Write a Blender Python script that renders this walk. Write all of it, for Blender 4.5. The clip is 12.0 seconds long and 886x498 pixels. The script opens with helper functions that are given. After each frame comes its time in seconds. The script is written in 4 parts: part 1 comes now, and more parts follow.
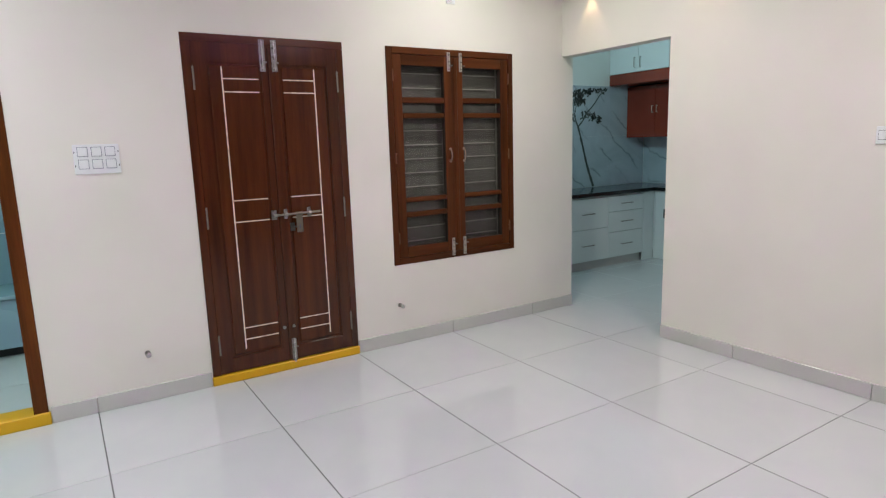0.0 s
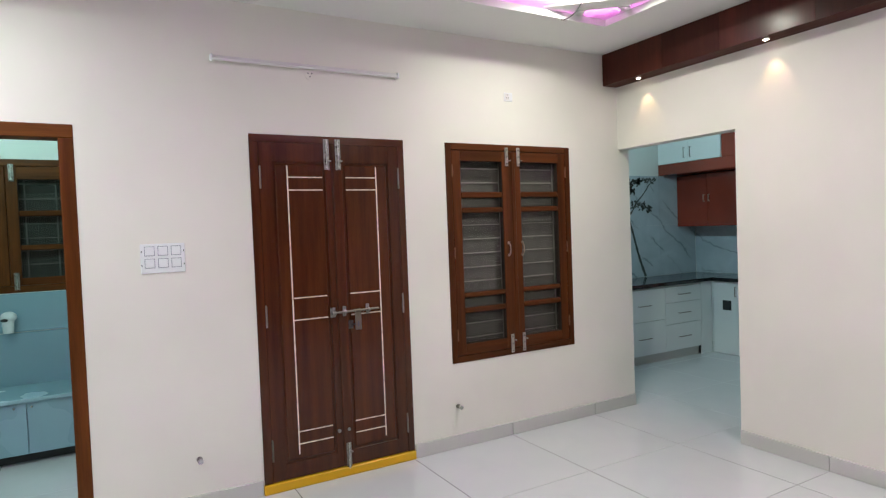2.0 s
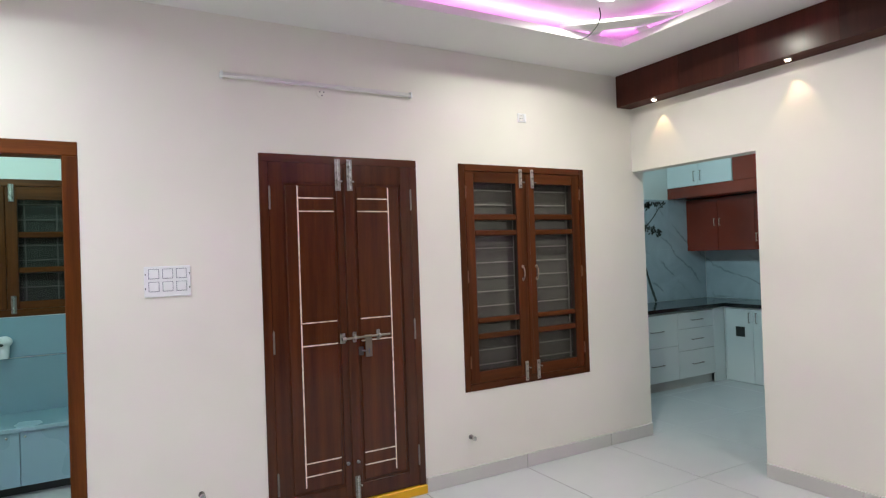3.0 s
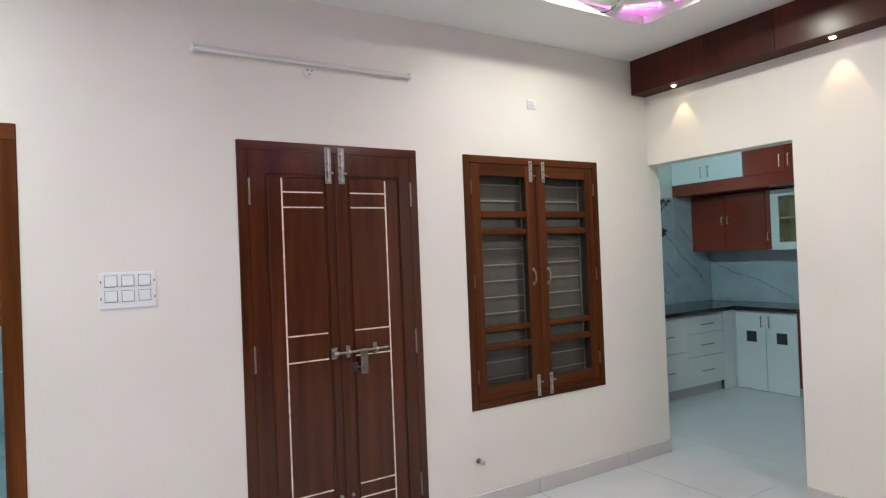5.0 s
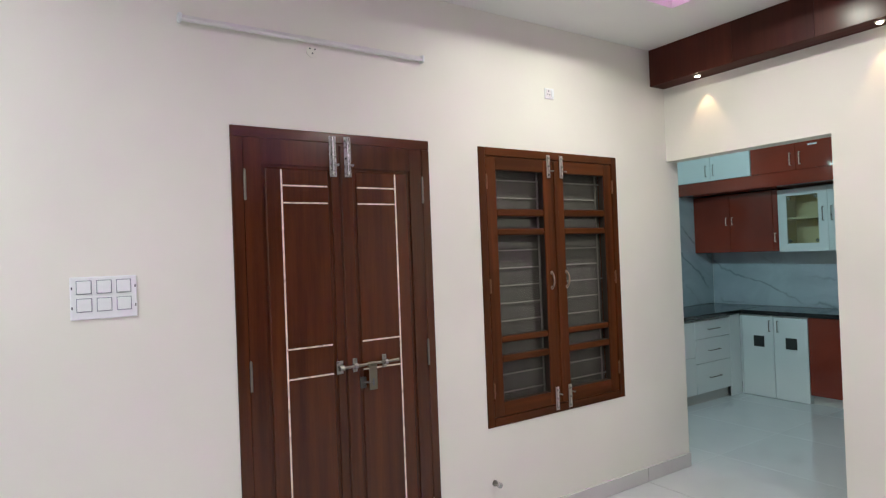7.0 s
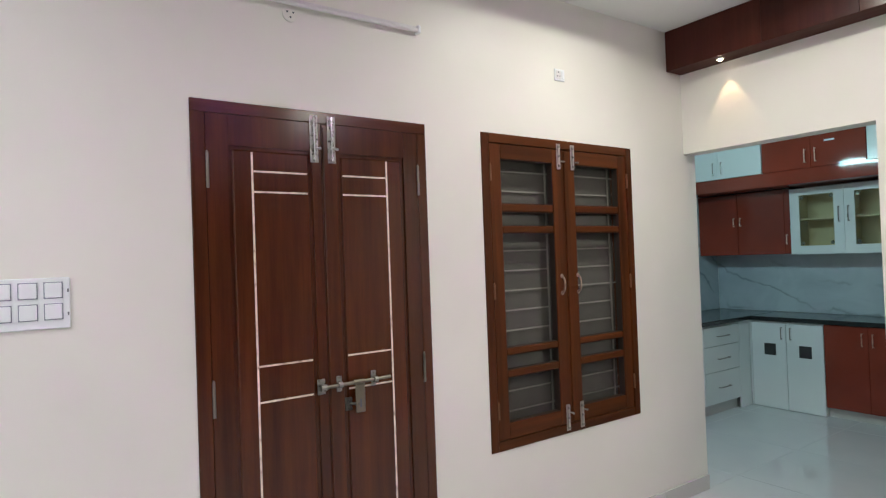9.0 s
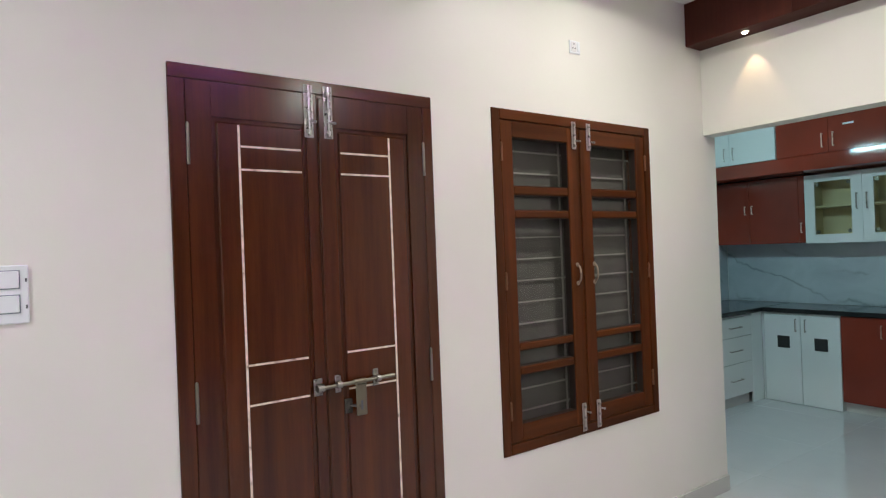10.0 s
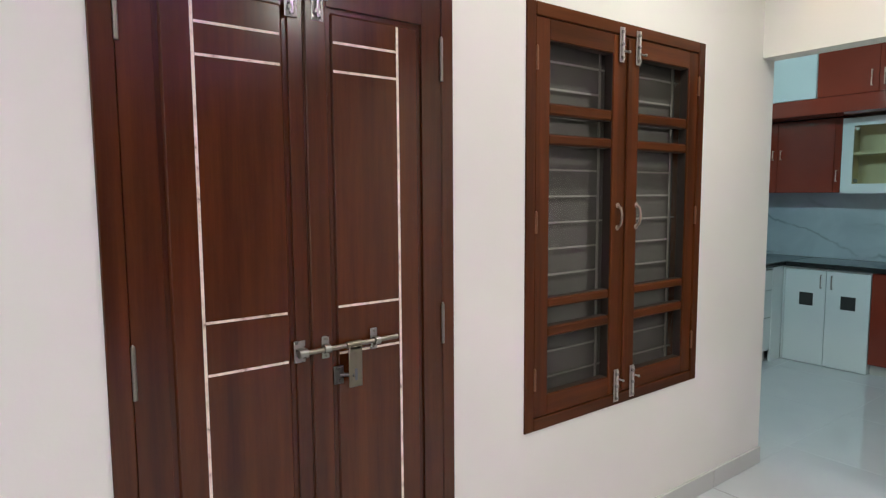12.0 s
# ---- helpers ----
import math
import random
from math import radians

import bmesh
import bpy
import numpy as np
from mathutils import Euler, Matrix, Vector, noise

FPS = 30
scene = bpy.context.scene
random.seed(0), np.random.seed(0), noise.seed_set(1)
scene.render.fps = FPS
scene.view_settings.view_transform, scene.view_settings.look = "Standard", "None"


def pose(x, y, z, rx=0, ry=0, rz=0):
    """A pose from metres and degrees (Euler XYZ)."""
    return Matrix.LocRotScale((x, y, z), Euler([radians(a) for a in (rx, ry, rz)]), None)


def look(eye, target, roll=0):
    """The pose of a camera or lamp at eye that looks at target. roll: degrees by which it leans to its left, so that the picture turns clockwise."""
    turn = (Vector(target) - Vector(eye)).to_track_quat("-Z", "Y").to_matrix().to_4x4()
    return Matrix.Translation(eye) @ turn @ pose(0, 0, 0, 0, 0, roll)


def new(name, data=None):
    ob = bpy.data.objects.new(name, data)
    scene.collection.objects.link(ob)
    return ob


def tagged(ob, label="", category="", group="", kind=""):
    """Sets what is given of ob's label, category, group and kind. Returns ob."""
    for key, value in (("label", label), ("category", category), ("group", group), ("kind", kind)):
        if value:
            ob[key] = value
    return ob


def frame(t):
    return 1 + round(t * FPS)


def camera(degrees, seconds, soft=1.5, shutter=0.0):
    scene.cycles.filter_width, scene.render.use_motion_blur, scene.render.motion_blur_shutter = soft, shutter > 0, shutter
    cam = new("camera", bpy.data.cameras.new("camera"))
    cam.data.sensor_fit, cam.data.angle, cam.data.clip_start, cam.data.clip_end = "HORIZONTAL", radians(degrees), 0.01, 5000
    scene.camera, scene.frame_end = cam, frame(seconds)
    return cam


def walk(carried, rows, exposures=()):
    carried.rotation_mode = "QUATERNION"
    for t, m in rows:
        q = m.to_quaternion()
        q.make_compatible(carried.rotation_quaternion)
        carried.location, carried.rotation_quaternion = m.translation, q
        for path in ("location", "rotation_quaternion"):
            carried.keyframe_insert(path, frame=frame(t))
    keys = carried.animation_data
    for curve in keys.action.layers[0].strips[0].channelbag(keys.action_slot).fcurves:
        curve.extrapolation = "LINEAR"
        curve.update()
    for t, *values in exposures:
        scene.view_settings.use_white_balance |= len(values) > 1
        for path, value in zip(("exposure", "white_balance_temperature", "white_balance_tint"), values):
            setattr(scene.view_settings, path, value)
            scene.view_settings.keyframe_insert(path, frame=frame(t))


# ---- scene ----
cam = camera(72.5, 12.0, soft=1.25)
METRES, EYE, TILT, LEAN, TURN = 2.431, 1.444, 0.0, 0.0, -32.3
ROWS = [
    (0.0, 0.0, 0.0, 0.0, -0.31, -10.01, 1.73),
    (0.5, -0.0086, 0.0139, 0.003, 0.44, -9.04, 2.02),
    (1.0, -0.0274, 0.0226, 0.008, 1.56, -6.92, 2.16),
    (1.5, -0.0532, 0.0366, 0.0168, 2.31, -3.96, 2.0),
    (2.0, -0.0769, 0.0544, 0.0273, 2.71, -1.88, 2.16),
    (2.5, -0.0974, 0.0726, 0.0297, 2.71, -0.03, 2.31),
    (3.0, -0.1191, 0.1052, 0.0258, 2.55, 0.41, 1.96),
    (5.0, -0.1783, 0.2843, 0.0278, 0.85, 0.51, 2.24),
    (5.5, -0.1989, 0.3175, 0.0236, 0.46, 0.44, 2.03),
    (6.0, -0.2167, 0.3453, 0.0236, -0.06, 0.63, 1.89),
    (6.5, -0.2416, 0.3826, 0.0332, -0.73, 0.77, 1.98),
    (7.0, -0.2591, 0.4174, 0.0315, -1.31, 0.57, 2.18),
    (9.0, -0.2763, 0.5833, 0.0262, -2.55, 0.86, 2.02),
    (9.5, -0.2829, 0.6291, 0.0243, -2.63, 0.45, 2.03),
    (10.0, -0.2933, 0.682, 0.017, -2.99, 0.16, 2.17),
    (10.5, -0.3064, 0.73, 0.0164, -3.15, -0.34, 2.16),
    (11.0, -0.3218, 0.7828, 0.0164, -3.63, -2.97, 2.1),
    (11.5, -0.3288, 0.8377, 0.0077, -4.15, -5.1, 1.5),
    (12.0, -0.323, 0.895, 0.0007, -4.18, -5.25, 0.36),
]
walk(cam, [(t, pose(0, 0, EYE, TILT, LEAN, TURN) @ pose(METRES * x, METRES * y, METRES * z, 90 + pitch, roll, yaw)) for t, x, y, z, yaw, pitch, roll in ROWS],
     exposures=((0.0, 0.02), (2.5, 0.09), (9.5, 0.06), (10.5, 0.05), (11.5, 0.09), (12.0, 0.22)))


# ---- world and light ----
world = bpy.data.worlds.new("night_sky")
scene.world = world
world.use_nodes = True
world.node_tree.nodes["Background"].inputs[0].default_value = (0.55, 0.6, 0.7, 1)
world.node_tree.nodes["Background"].inputs[1].default_value = 0.12

PANEL_POWER, PINK_POWER, SPOT_POWER, KITCHEN_POWER, BEDROOM_POWER = 24.5, 6.0, 3.2, 14.0, 15.5
PURPLE = (0.80, 0.20, 1.0)
PANEL_WARM, PANEL_COOL = (0.98, 1.0, 0.87), (0.90, 1.0, 0.955)
PINK, WARM, COOL = (1.0, 0.28, 0.95), (1.0, 0.66, 0.36), (0.55, 0.90, 0.93)


def area(name, place, target, power, colour, sx, sy=None, shape="RECTANGLE"):
    data = bpy.data.lights.new(name, "AREA")
    data.energy, data.color, data.shape, data.size = power, colour, shape, sx
    if sy:
        data.size_y = sy
    ob = new(name, data)
    ob.matrix_world = look(place, target)
    return ob


# ---- plan, in metres ----
WA = 3.775                      # face of the wall with door and window
WB = 3.59                       # face of the wall with the kitchen opening
WEST, SOUTH = -2.1, -7.4        # the unseen sides of the hall
CEIL, TOP = 2.84, 2.965         # rim and raised field of the ceiling
KX, KY = 6.45, 5.28             # far walls of the kitchen
BY = 5.70                       # far wall of the bedroom
TILE, TX, TY = 0.8, 0.05, -0.23 # floor grid


# ---- materials ----
def material(name):
    m = bpy.data.materials.new(name)
    m.use_nodes = True
    nt = m.node_tree
    return m, nt, nt.nodes["Principled BSDF"]


def node(nt, kind, **values):
    n = nt.nodes.new(kind)
    for k, v in values.items():
        n.inputs[k.replace("_", " ")].default_value = v
    return n


def ramp(nt, fac, stops):
    r = nt.nodes.new("ShaderNodeValToRGB")
    while len(r.color_ramp.elements) < len(stops):
        r.color_ramp.elements.new(0.5)
    for e, (p, c) in zip(r.color_ramp.elements, stops):
        e.position, e.color = p, (*c, 1)
    nt.links.new(fac, r.inputs[0])
    return r


def mapped(nt, scale, space="Object", turn=(0, 0, 0)):
    tc = nt.nodes.new("ShaderNodeTexCoord")
    mp = nt.nodes.new("ShaderNodeMapping")
    mp.inputs["Scale"].default_value = scale
    mp.inputs["Rotation"].default_value = [radians(a) for a in turn]
    nt.links.new(tc.outputs[space], mp.inputs[0])
    return mp.outputs[0]


def bump(nt, b, height, strength, distance=0.002):
    bp = node(nt, "ShaderNodeBump", Strength=strength, Distance=distance)
    nt.links.new(height, bp.inputs["Height"])
    nt.links.new(bp.outputs[0], b.inputs["Normal"])


def paint(name, colour, rough=0.55, vary=0.04, grain=90.0, relief=0.12):
    m, nt, b = material(name)
    n1 = node(nt, "ShaderNodeTexNoise", Scale=1.3, Detail=3.0)
    nt.links.new(mapped(nt, (1, 1, 1)), n1.inputs[0])
    n2 = node(nt, "ShaderNodeTexNoise", Scale=grain, Detail=4.0)
    nt.links.new(mapped(nt, (1, 1, 1)), n2.inputs[0])
    lo = tuple(c * (1 - vary) for c in colour)
    hi = tuple(min(1, c * (1 + vary)) for c in colour)
    nt.links.new(ramp(nt, n1.outputs[0], ((0.3, lo), (0.7, hi))).outputs[0], b.inputs["Base Color"])
    r = ramp(nt, n1.outputs[0], ((0.3, (rough * 0.85,) * 3), (0.7, (min(1, rough * 1.15),) * 3)))
    nt.links.new(r.outputs[0], b.inputs["Roughness"])
    bump(nt, b, n2.outputs[0], relief)
    return m


def wood(name, dark, light, rough=0.3, coat=0.4, along="z", scale=1.0, varnish=0.22, spec=0.28, tone=0.15, coat_ior=1.5):
    m, nt, b = material(name)
    s = {"z": (16, 16, 0.9), "x": (0.9, 16, 16), "y": (16, 0.9, 16)}[along]
    inf = nt.nodes.new("ShaderNodeObjectInfo")
    tc = nt.nodes.new("ShaderNodeTexCoord")
    sh = nt.nodes.new("ShaderNodeVectorMath")
    sc = nt.nodes.new("ShaderNodeVectorMath")
    sc.operation = "SCALE"
    sc.inputs[0].default_value = (7.3, 5.1, 9.7)
    nt.links.new(inf.outputs["Random"], sc.inputs["Scale"])
    nt.links.new(tc.outputs["Object"], sh.inputs[0])
    nt.links.new(sc.outputs[0], sh.inputs[1])
    mp = nt.nodes.new("ShaderNodeMapping")
    mp.inputs["Scale"].default_value = [v * scale for v in s]
    nt.links.new(sh.outputs[0], mp.inputs[0])
    n1 = node(nt, "ShaderNodeTexNoise", Scale=1.0, Detail=6.0, Roughness=0.55, Distortion=0.25)
    n2 = node(nt, "ShaderNodeTexNoise", Scale=6.0, Detail=5.0, Roughness=0.7)
    nt.links.new(mp.outputs[0], n1.inputs[0])
    nt.links.new(mp.outputs[0], n2.inputs[0])
    mid = tuple((a + c) / 2 for a, c in zip(dark, light))
    c1 = ramp(nt, n1.outputs[0], ((0.28, dark), (0.5, mid), (0.72, light)))
    c2 = ramp(nt, n2.outputs[0], ((0.35, (0.74, 0.72, 0.70)), (0.6, (1, 1, 1))))
    mx = nt.nodes.new("ShaderNodeMixRGB")
    mx.blend_type, mx.inputs[0].default_value = "MULTIPLY", 0.7
    nt.links.new(c1.outputs[0], mx.inputs[1])
    nt.links.new(c2.outputs[0], mx.inputs[2])
    tint = ramp(nt, inf.outputs["Random"], ((0.0, (1 - tone,) * 3), (1.0, (1 + tone,) * 3)))
    tx = nt.nodes.new("ShaderNodeMixRGB")
    tx.blend_type, tx.inputs[0].default_value = "MULTIPLY", 1.0
    nt.links.new(mx.outputs[0], tx.inputs[1])
    nt.links.new(tint.outputs[0], tx.inputs[2])
    nt.links.new(tx.outputs[0], b.inputs["Base Color"])
    rr = ramp(nt, n1.outputs[0], ((0.3, (rough * 0.8,) * 3), (0.7, (rough * 1.25,) * 3)))
    nt.links.new(rr.outputs[0], b.inputs["Roughness"])
    b.inputs["Coat Weight"].default_value = coat
    b.inputs["Coat Roughness"].default_value = varnish
    b.inputs["Coat IOR"].default_value = coat_ior
    b.inputs["Specular IOR Level"].default_value = spec
    bump(nt, b, n2.outputs[0], 0.12, 0.001)
    return m


def metal(name, colour, rough=0.25):
    m, nt, b = material(name)
    n = node(nt, "ShaderNodeTexNoise", Scale=60.0, Detail=3.0)
    nt.links.new(mapped(nt, (1, 1, 1)), n.inputs[0])
    nt.links.new(ramp(nt, n.outputs[0], ((0.3, (rough * 0.6,) * 3), (0.7, (rough * 1.6,) * 3))).outputs[0], b.inputs["Roughness"])
    nt.links.new(ramp(nt, n.outputs[0], ((0.3, tuple(c * 0.8 for c in colour)), (0.7, colour))).outputs[0], b.inputs["Base Color"])
    b.inputs["Metallic"].default_value = 1.0
    return m


def floor_tile_material():
    m, nt, b = material("polished_vitrified_tile")
    inf = nt.nodes.new("ShaderNodeObjectInfo")
    n = node(nt, "ShaderNodeTexNoise", Scale=2.2, Detail=6.0, Distortion=1.2)
    nt.links.new(mapped(nt, (1, 1, 1)), n.inputs[0])
    r = ramp(nt, n.outputs[0], ((0.3, (0.595, 0.615, 0.65)), (0.7, (0.635, 0.65, 0.675))))
    v = ramp(nt, inf.outputs["Random"], ((0.0, (0.96, 0.96, 0.965)), (1.0, (1, 1, 1))))
    mx = nt.nodes.new("ShaderNodeMixRGB")
    mx.blend_type, mx.inputs[0].default_value = "MULTIPLY", 1.0
    nt.links.new(r.outputs[0], mx.inputs[1])
    nt.links.new(v.outputs[0], mx.inputs[2])
    nt.links.new(mx.outputs[0], b.inputs["Base Color"])
    s = node(nt, "ShaderNodeTexNoise", Scale=5.0, Detail=5.0)
    nt.links.new(mapped(nt, (1, 1, 1)), s.inputs[0])
    nt.links.new(ramp(nt, s.outputs[0], ((0.35, (0.03,) * 3), (0.75, (0.065,) * 3))).outputs[0], b.inputs["Roughness"])
    b.inputs["IOR"].default_value = 1.58
    return m


def marble_material():
    m, nt, b = material("grey_veined_marble_tile")
    co = mapped(nt, (1, 1, 1), turn=(28, 40, 35))
    n = node(nt, "ShaderNodeTexNoise", Scale=1.6, Detail=7.0, Roughness=0.6, Distortion=1.4)
    nt.links.new(co, n.inputs[0])
    w = node(nt, "ShaderNodeTexWave", Scale=1.3, Distortion=5.0, Detail=5.0, Detail_Scale=0.9, Detail_Roughness=0.6)
    nt.links.new(co, w.inputs[0])
    veins = ramp(nt, w.outputs[0], ((0.0, (0.30, 0.33, 0.36)), (0.018, (0.80, 0.82, 0.84)), (0.06, (1, 1, 1))))
    gaps = node(nt, "ShaderNodeTexNoise", Scale=2.6, Detail=2.0)
    nt.links.new(mapped(nt, (1, 1, 1)), gaps.inputs[0])
    gm = ramp(nt, gaps.outputs[0], ((0.46, (0, 0, 0)), (0.58, (0.55, 0.55, 0.55))))
    base = ramp(nt, n.outputs[0], ((0.3, (0.45, 0.52, 0.585)), (0.62, (0.57, 0.64, 0.70))))
    mx = nt.nodes.new("ShaderNodeMixRGB")
    mx.blend_type = "MULTIPLY"
    nt.links.new(gm.outputs[0], mx.inputs[0])
    nt.links.new(base.outputs[0], mx.inputs[1])
    nt.links.new(veins.outputs[0], mx.inputs[2])
    nt.links.new(mx.outputs[0], b.inputs["Base Color"])
    b.inputs["Roughness"].default_value = 0.12
    return m


def netting(name, colour, cover):
    m, nt, b = material(name)
    out = nt.nodes["Material Output"]
    b.inputs["Roughness"].default_value = 0.8
    n = node(nt, "ShaderNodeTexNoise", Scale=1.0, Detail=4.0, Roughness=0.6)
    nt.links.new(mapped(nt, (7, 7, 5)), n.inputs[0])
    dust = ramp(nt, n.outputs[0], ((0.3, tuple(v * 0.8 for v in colour)), (0.7, tuple(v * 1.2 for v in colour))))
    nt.links.new(dust.outputs[0], b.inputs["Base Color"])
    tr = nt.nodes.new("ShaderNodeBsdfTransparent")
    mx = nt.nodes.new("ShaderNodeMixShader")
    mx.inputs[0].default_value = cover
    nt.links.new(tr.outputs[0], mx.inputs[1])
    nt.links.new(b.outputs[0], mx.inputs[2])
    nt.links.new(mx.outputs[0], out.inputs[0])
    return m


def glass_material(name, tint, gloss_rough=0.03):
    m, nt, b = material(name)
    nt.nodes.remove(b)
    out = nt.nodes["Material Output"]
    tr = nt.nodes.new("ShaderNodeBsdfTransparent")
    tr.inputs[0].default_value = (*tint, 1)
    gl = nt.nodes.new("ShaderNodeBsdfGlossy")
    gl.inputs["Roughness"].default_value = gloss_rough
    lw = nt.nodes.new("ShaderNodeLayerWeight")
    lw.inputs[0].default_value = 0.5
    pw = nt.nodes.new("ShaderNodeMath")
    pw.operation, pw.inputs[1].default_value = "POWER", 5.0
    fr = nt.nodes.new("ShaderNodeMath")
    fr.operation, fr.inputs[1].default_value, fr.inputs[2].default_value = "MULTIPLY_ADD", 0.90, 0.035
    nt.links.new(lw.outputs["Facing"], pw.inputs[0])
    nt.links.new(pw.outputs[0], fr.inputs[0])
    mx = nt.nodes.new("ShaderNodeMixShader")
    nt.links.new(fr.outputs[0], mx.inputs[0])
    nt.links.new(tr.outputs[0], mx.inputs[1])
    nt.links.new(gl.outputs[0], mx.inputs[2])
    nt.links.new(mx.outputs[0], out.inputs[0])
    return m


def screen_material():
    """Fine insect mesh, too dense to see through."""
    m, nt, b = material("fine_grey_insect_mesh")
    b.inputs["Base Color"].default_value = (0.155, 0.14, 0.13, 1)
    b.inputs["Roughness"].default_value = 0.7
    n = node(nt, "ShaderNodeTexNoise", Scale=5.0, Detail=3.0)
    nt.links.new(mapped(nt, (2.2, 2.2, 0.25)), n.inputs[0])
    a = ramp(nt, n.outputs[0], ((0.3, (0.078, 0.074, 0.070)), (0.7, (0.112, 0.105, 0.098))))
    nt.links.new(a.outputs[0], b.inputs["Base Color"])
    return m


def glow(name, colour, strength):
    m, nt, b = material(name)
    b.inputs["Base Color"].default_value = (0.9, 0.9, 0.9, 1)
    b.inputs["Emission Color"].default_value = (*colour, 1)
    b.inputs["Emission Strength"].default_value = strength
    return m


CREAM = paint("cream_wall_paint", (0.79, 0.763, 0.708), 0.5)
CEILING = paint("white_ceiling_paint", (0.80, 0.79, 0.78), 0.6, 0.02)
COOL_WHITE = paint("white_wall_paint", (0.78, 0.80, 0.78), 0.5)
TILE_M = floor_tile_material()
GROUT = paint("dark_grey_grout", (0.16, 0.16, 0.165), 0.85, 0.2)
PALE_GROUT = paint("pale_grey_grout", (0.46, 0.48, 0.50), 0.7, 0.1)
SKIRT = paint("grey_skirting_tile", (0.56, 0.55, 0.54), 0.22, 0.05, 40, 0.03)
DOOR_WOOD = wood("dark_polished_door_wood", (0.041, 0.0080, 0.0015), (0.098, 0.0222, 0.0044), 0.46, 0.85, varnish=0.18, spec=0.05, coat_ior=1.5, tone=0.10)
DOOR_WOOD_X = wood("dark_polished_rail_wood", (0.041, 0.0080, 0.0015), (0.098, 0.0222, 0.0044), 0.46, 0.85, "x", varnish=0.18, spec=0.05, coat_ior=1.5, tone=0.10)
WIN_WOOD = wood("brown_window_wood", (0.049, 0.0122, 0.0026), (0.116, 0.0302, 0.0064), 0.42, 0.10, spec=0.12, tone=0.07)
WIN_WOOD_X = wood("brown_window_rail_wood", (0.049, 0.0122, 0.0026), (0.116, 0.0302, 0.0064), 0.42, 0.10, "x", spec=0.12, tone=0.07)
FRAME_WOOD = wood("reddish_frame_wood", (0.072, 0.0190, 0.0034), (0.155, 0.045, 0.0072), 0.42, 0.06, spec=0.15)
FRAME_WOOD_X = wood("reddish_frame_head_wood", (0.072, 0.0190, 0.0034), (0.155, 0.045, 0.0072), 0.42, 0.06, "x", spec=0.15)
VENEER = wood("dark_gloss_veneer", (0.044, 0.0085, 0.0058), (0.072, 0.0150, 0.0092), 0.44, 0.26, "z", 0.6, 0.20, spec=0.12, tone=0.28)
SOFFIT = wood("matt_veneer_underside", (0.050, 0.0095, 0.0064), (0.080, 0.0165, 0.0100), 0.55, 0.06, "y", 0.6, 0.3, 0.12)
YELLOW = paint("yellow_threshold_paint", (0.70, 0.39, 0.006), 0.4, 0.12, 30, 0.2)
INLAY, ntI, bI = material("cream_inlay_strip")
nI = node(ntI, "ShaderNodeTexNoise", Scale=26.0, Detail=5.0, Roughness=0.7)
ntI.links.new(mapped(ntI, (1, 1, 1)), nI.inputs[0])
ntI.links.new(ramp(ntI, nI.outputs[0], ((0.30, (0.12, 0.05, 0.03)), (0.40, (0.66, 0.50, 0.40)), (0.55, (0.88, 0.73, 0.60)))).outputs[0], bI.inputs["Base Color"])
bI.inputs["Roughness"].default_value = 0.35
STEEL = metal("worn_steel", (0.34, 0.32, 0.30), 0.32)
DULL = metal("dull_zinc", (0.27, 0.24, 0.20), 0.44)
DARK_METAL = metal("dark_oiled_steel", (0.13, 0.12, 0.11), 0.4)
HASP_METAL = metal("dull_grey_brown_plate", (0.225, 0.195, 0.15), 0.46)
SATIN = metal("satin_steel", (0.62, 0.56, 0.52), 0.42)
BROWN_METAL = metal("brown_painted_metal", (0.26, 0.13, 0.075), 0.4)
COPPER = metal("pale_copper_handle", (0.80, 0.55, 0.43), 0.3)
DULL_COPPER = metal("dull_copper_handle", (0.46, 0.34, 0.28), 0.4)
CHROME = metal("chrome", (0.60, 0.59, 0.58), 0.2)
PLASTIC = paint("white_plastic", (0.82, 0.83, 0.86), 0.3, 0.02, 60, 0.02)
GREY_PLASTIC = paint("grey_plastic", (0.74, 0.71, 0.72), 0.35, 0.03, 60, 0.02)
SWITCH_GAP = paint("blue_grey_switch_gap", (0.24, 0.25, 0.32), 0.5)
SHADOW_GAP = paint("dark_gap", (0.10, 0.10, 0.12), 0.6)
RED_LAM = paint("glossy_red_brown_laminate", (0.24, 0.037, 0.020), 0.07, 0.22, 60, 0.02)
BLUE_LAM = paint("pale_blue_laminate", (0.27, 0.41, 0.50), 0.25, 0.03, 50, 0.02)
WHITE_LAM = paint("white_laminate", (0.74, 0.77, 0.78), 0.2, 0.02, 50, 0.02)
CARCASS = paint("cream_cabinet_lining", (0.86, 0.74, 0.50), 0.5, 0.05)
GRANITE = paint("black_granite", (0.016, 0.016, 0.019), 0.1, 0.35, 150, 0.02)
MARBLE = marble_material()
TREE_INK = paint("dark_printed_tree", (0.105, 0.115, 0.11), 0.2, 0.3)
GLASS = glass_material("window_glass", (0.72, 0.73, 0.72))
NET = netting("dusty_window_net", (0.13, 0.108, 0.09), 0.10)
CLEAR = glass_material("cabinet_glass", (0.86, 0.88, 0.84))
SCREEN = screen_material()
GRILLE = paint("grey_painted_grille_bar", (0.31, 0.295, 0.275), 0.5)
REVEAL_SHADE = paint("dark_reveal_shade", (0.020, 0.010, 0.006), 0.7, 0.25)
CONCRETE = paint("bare_plaster", (0.34, 0.31, 0.28), 0.9, 0.2, 30, 0.5)
WIRE = paint("dark_grey_flex", (0.008, 0.0075, 0.008), 0.9)
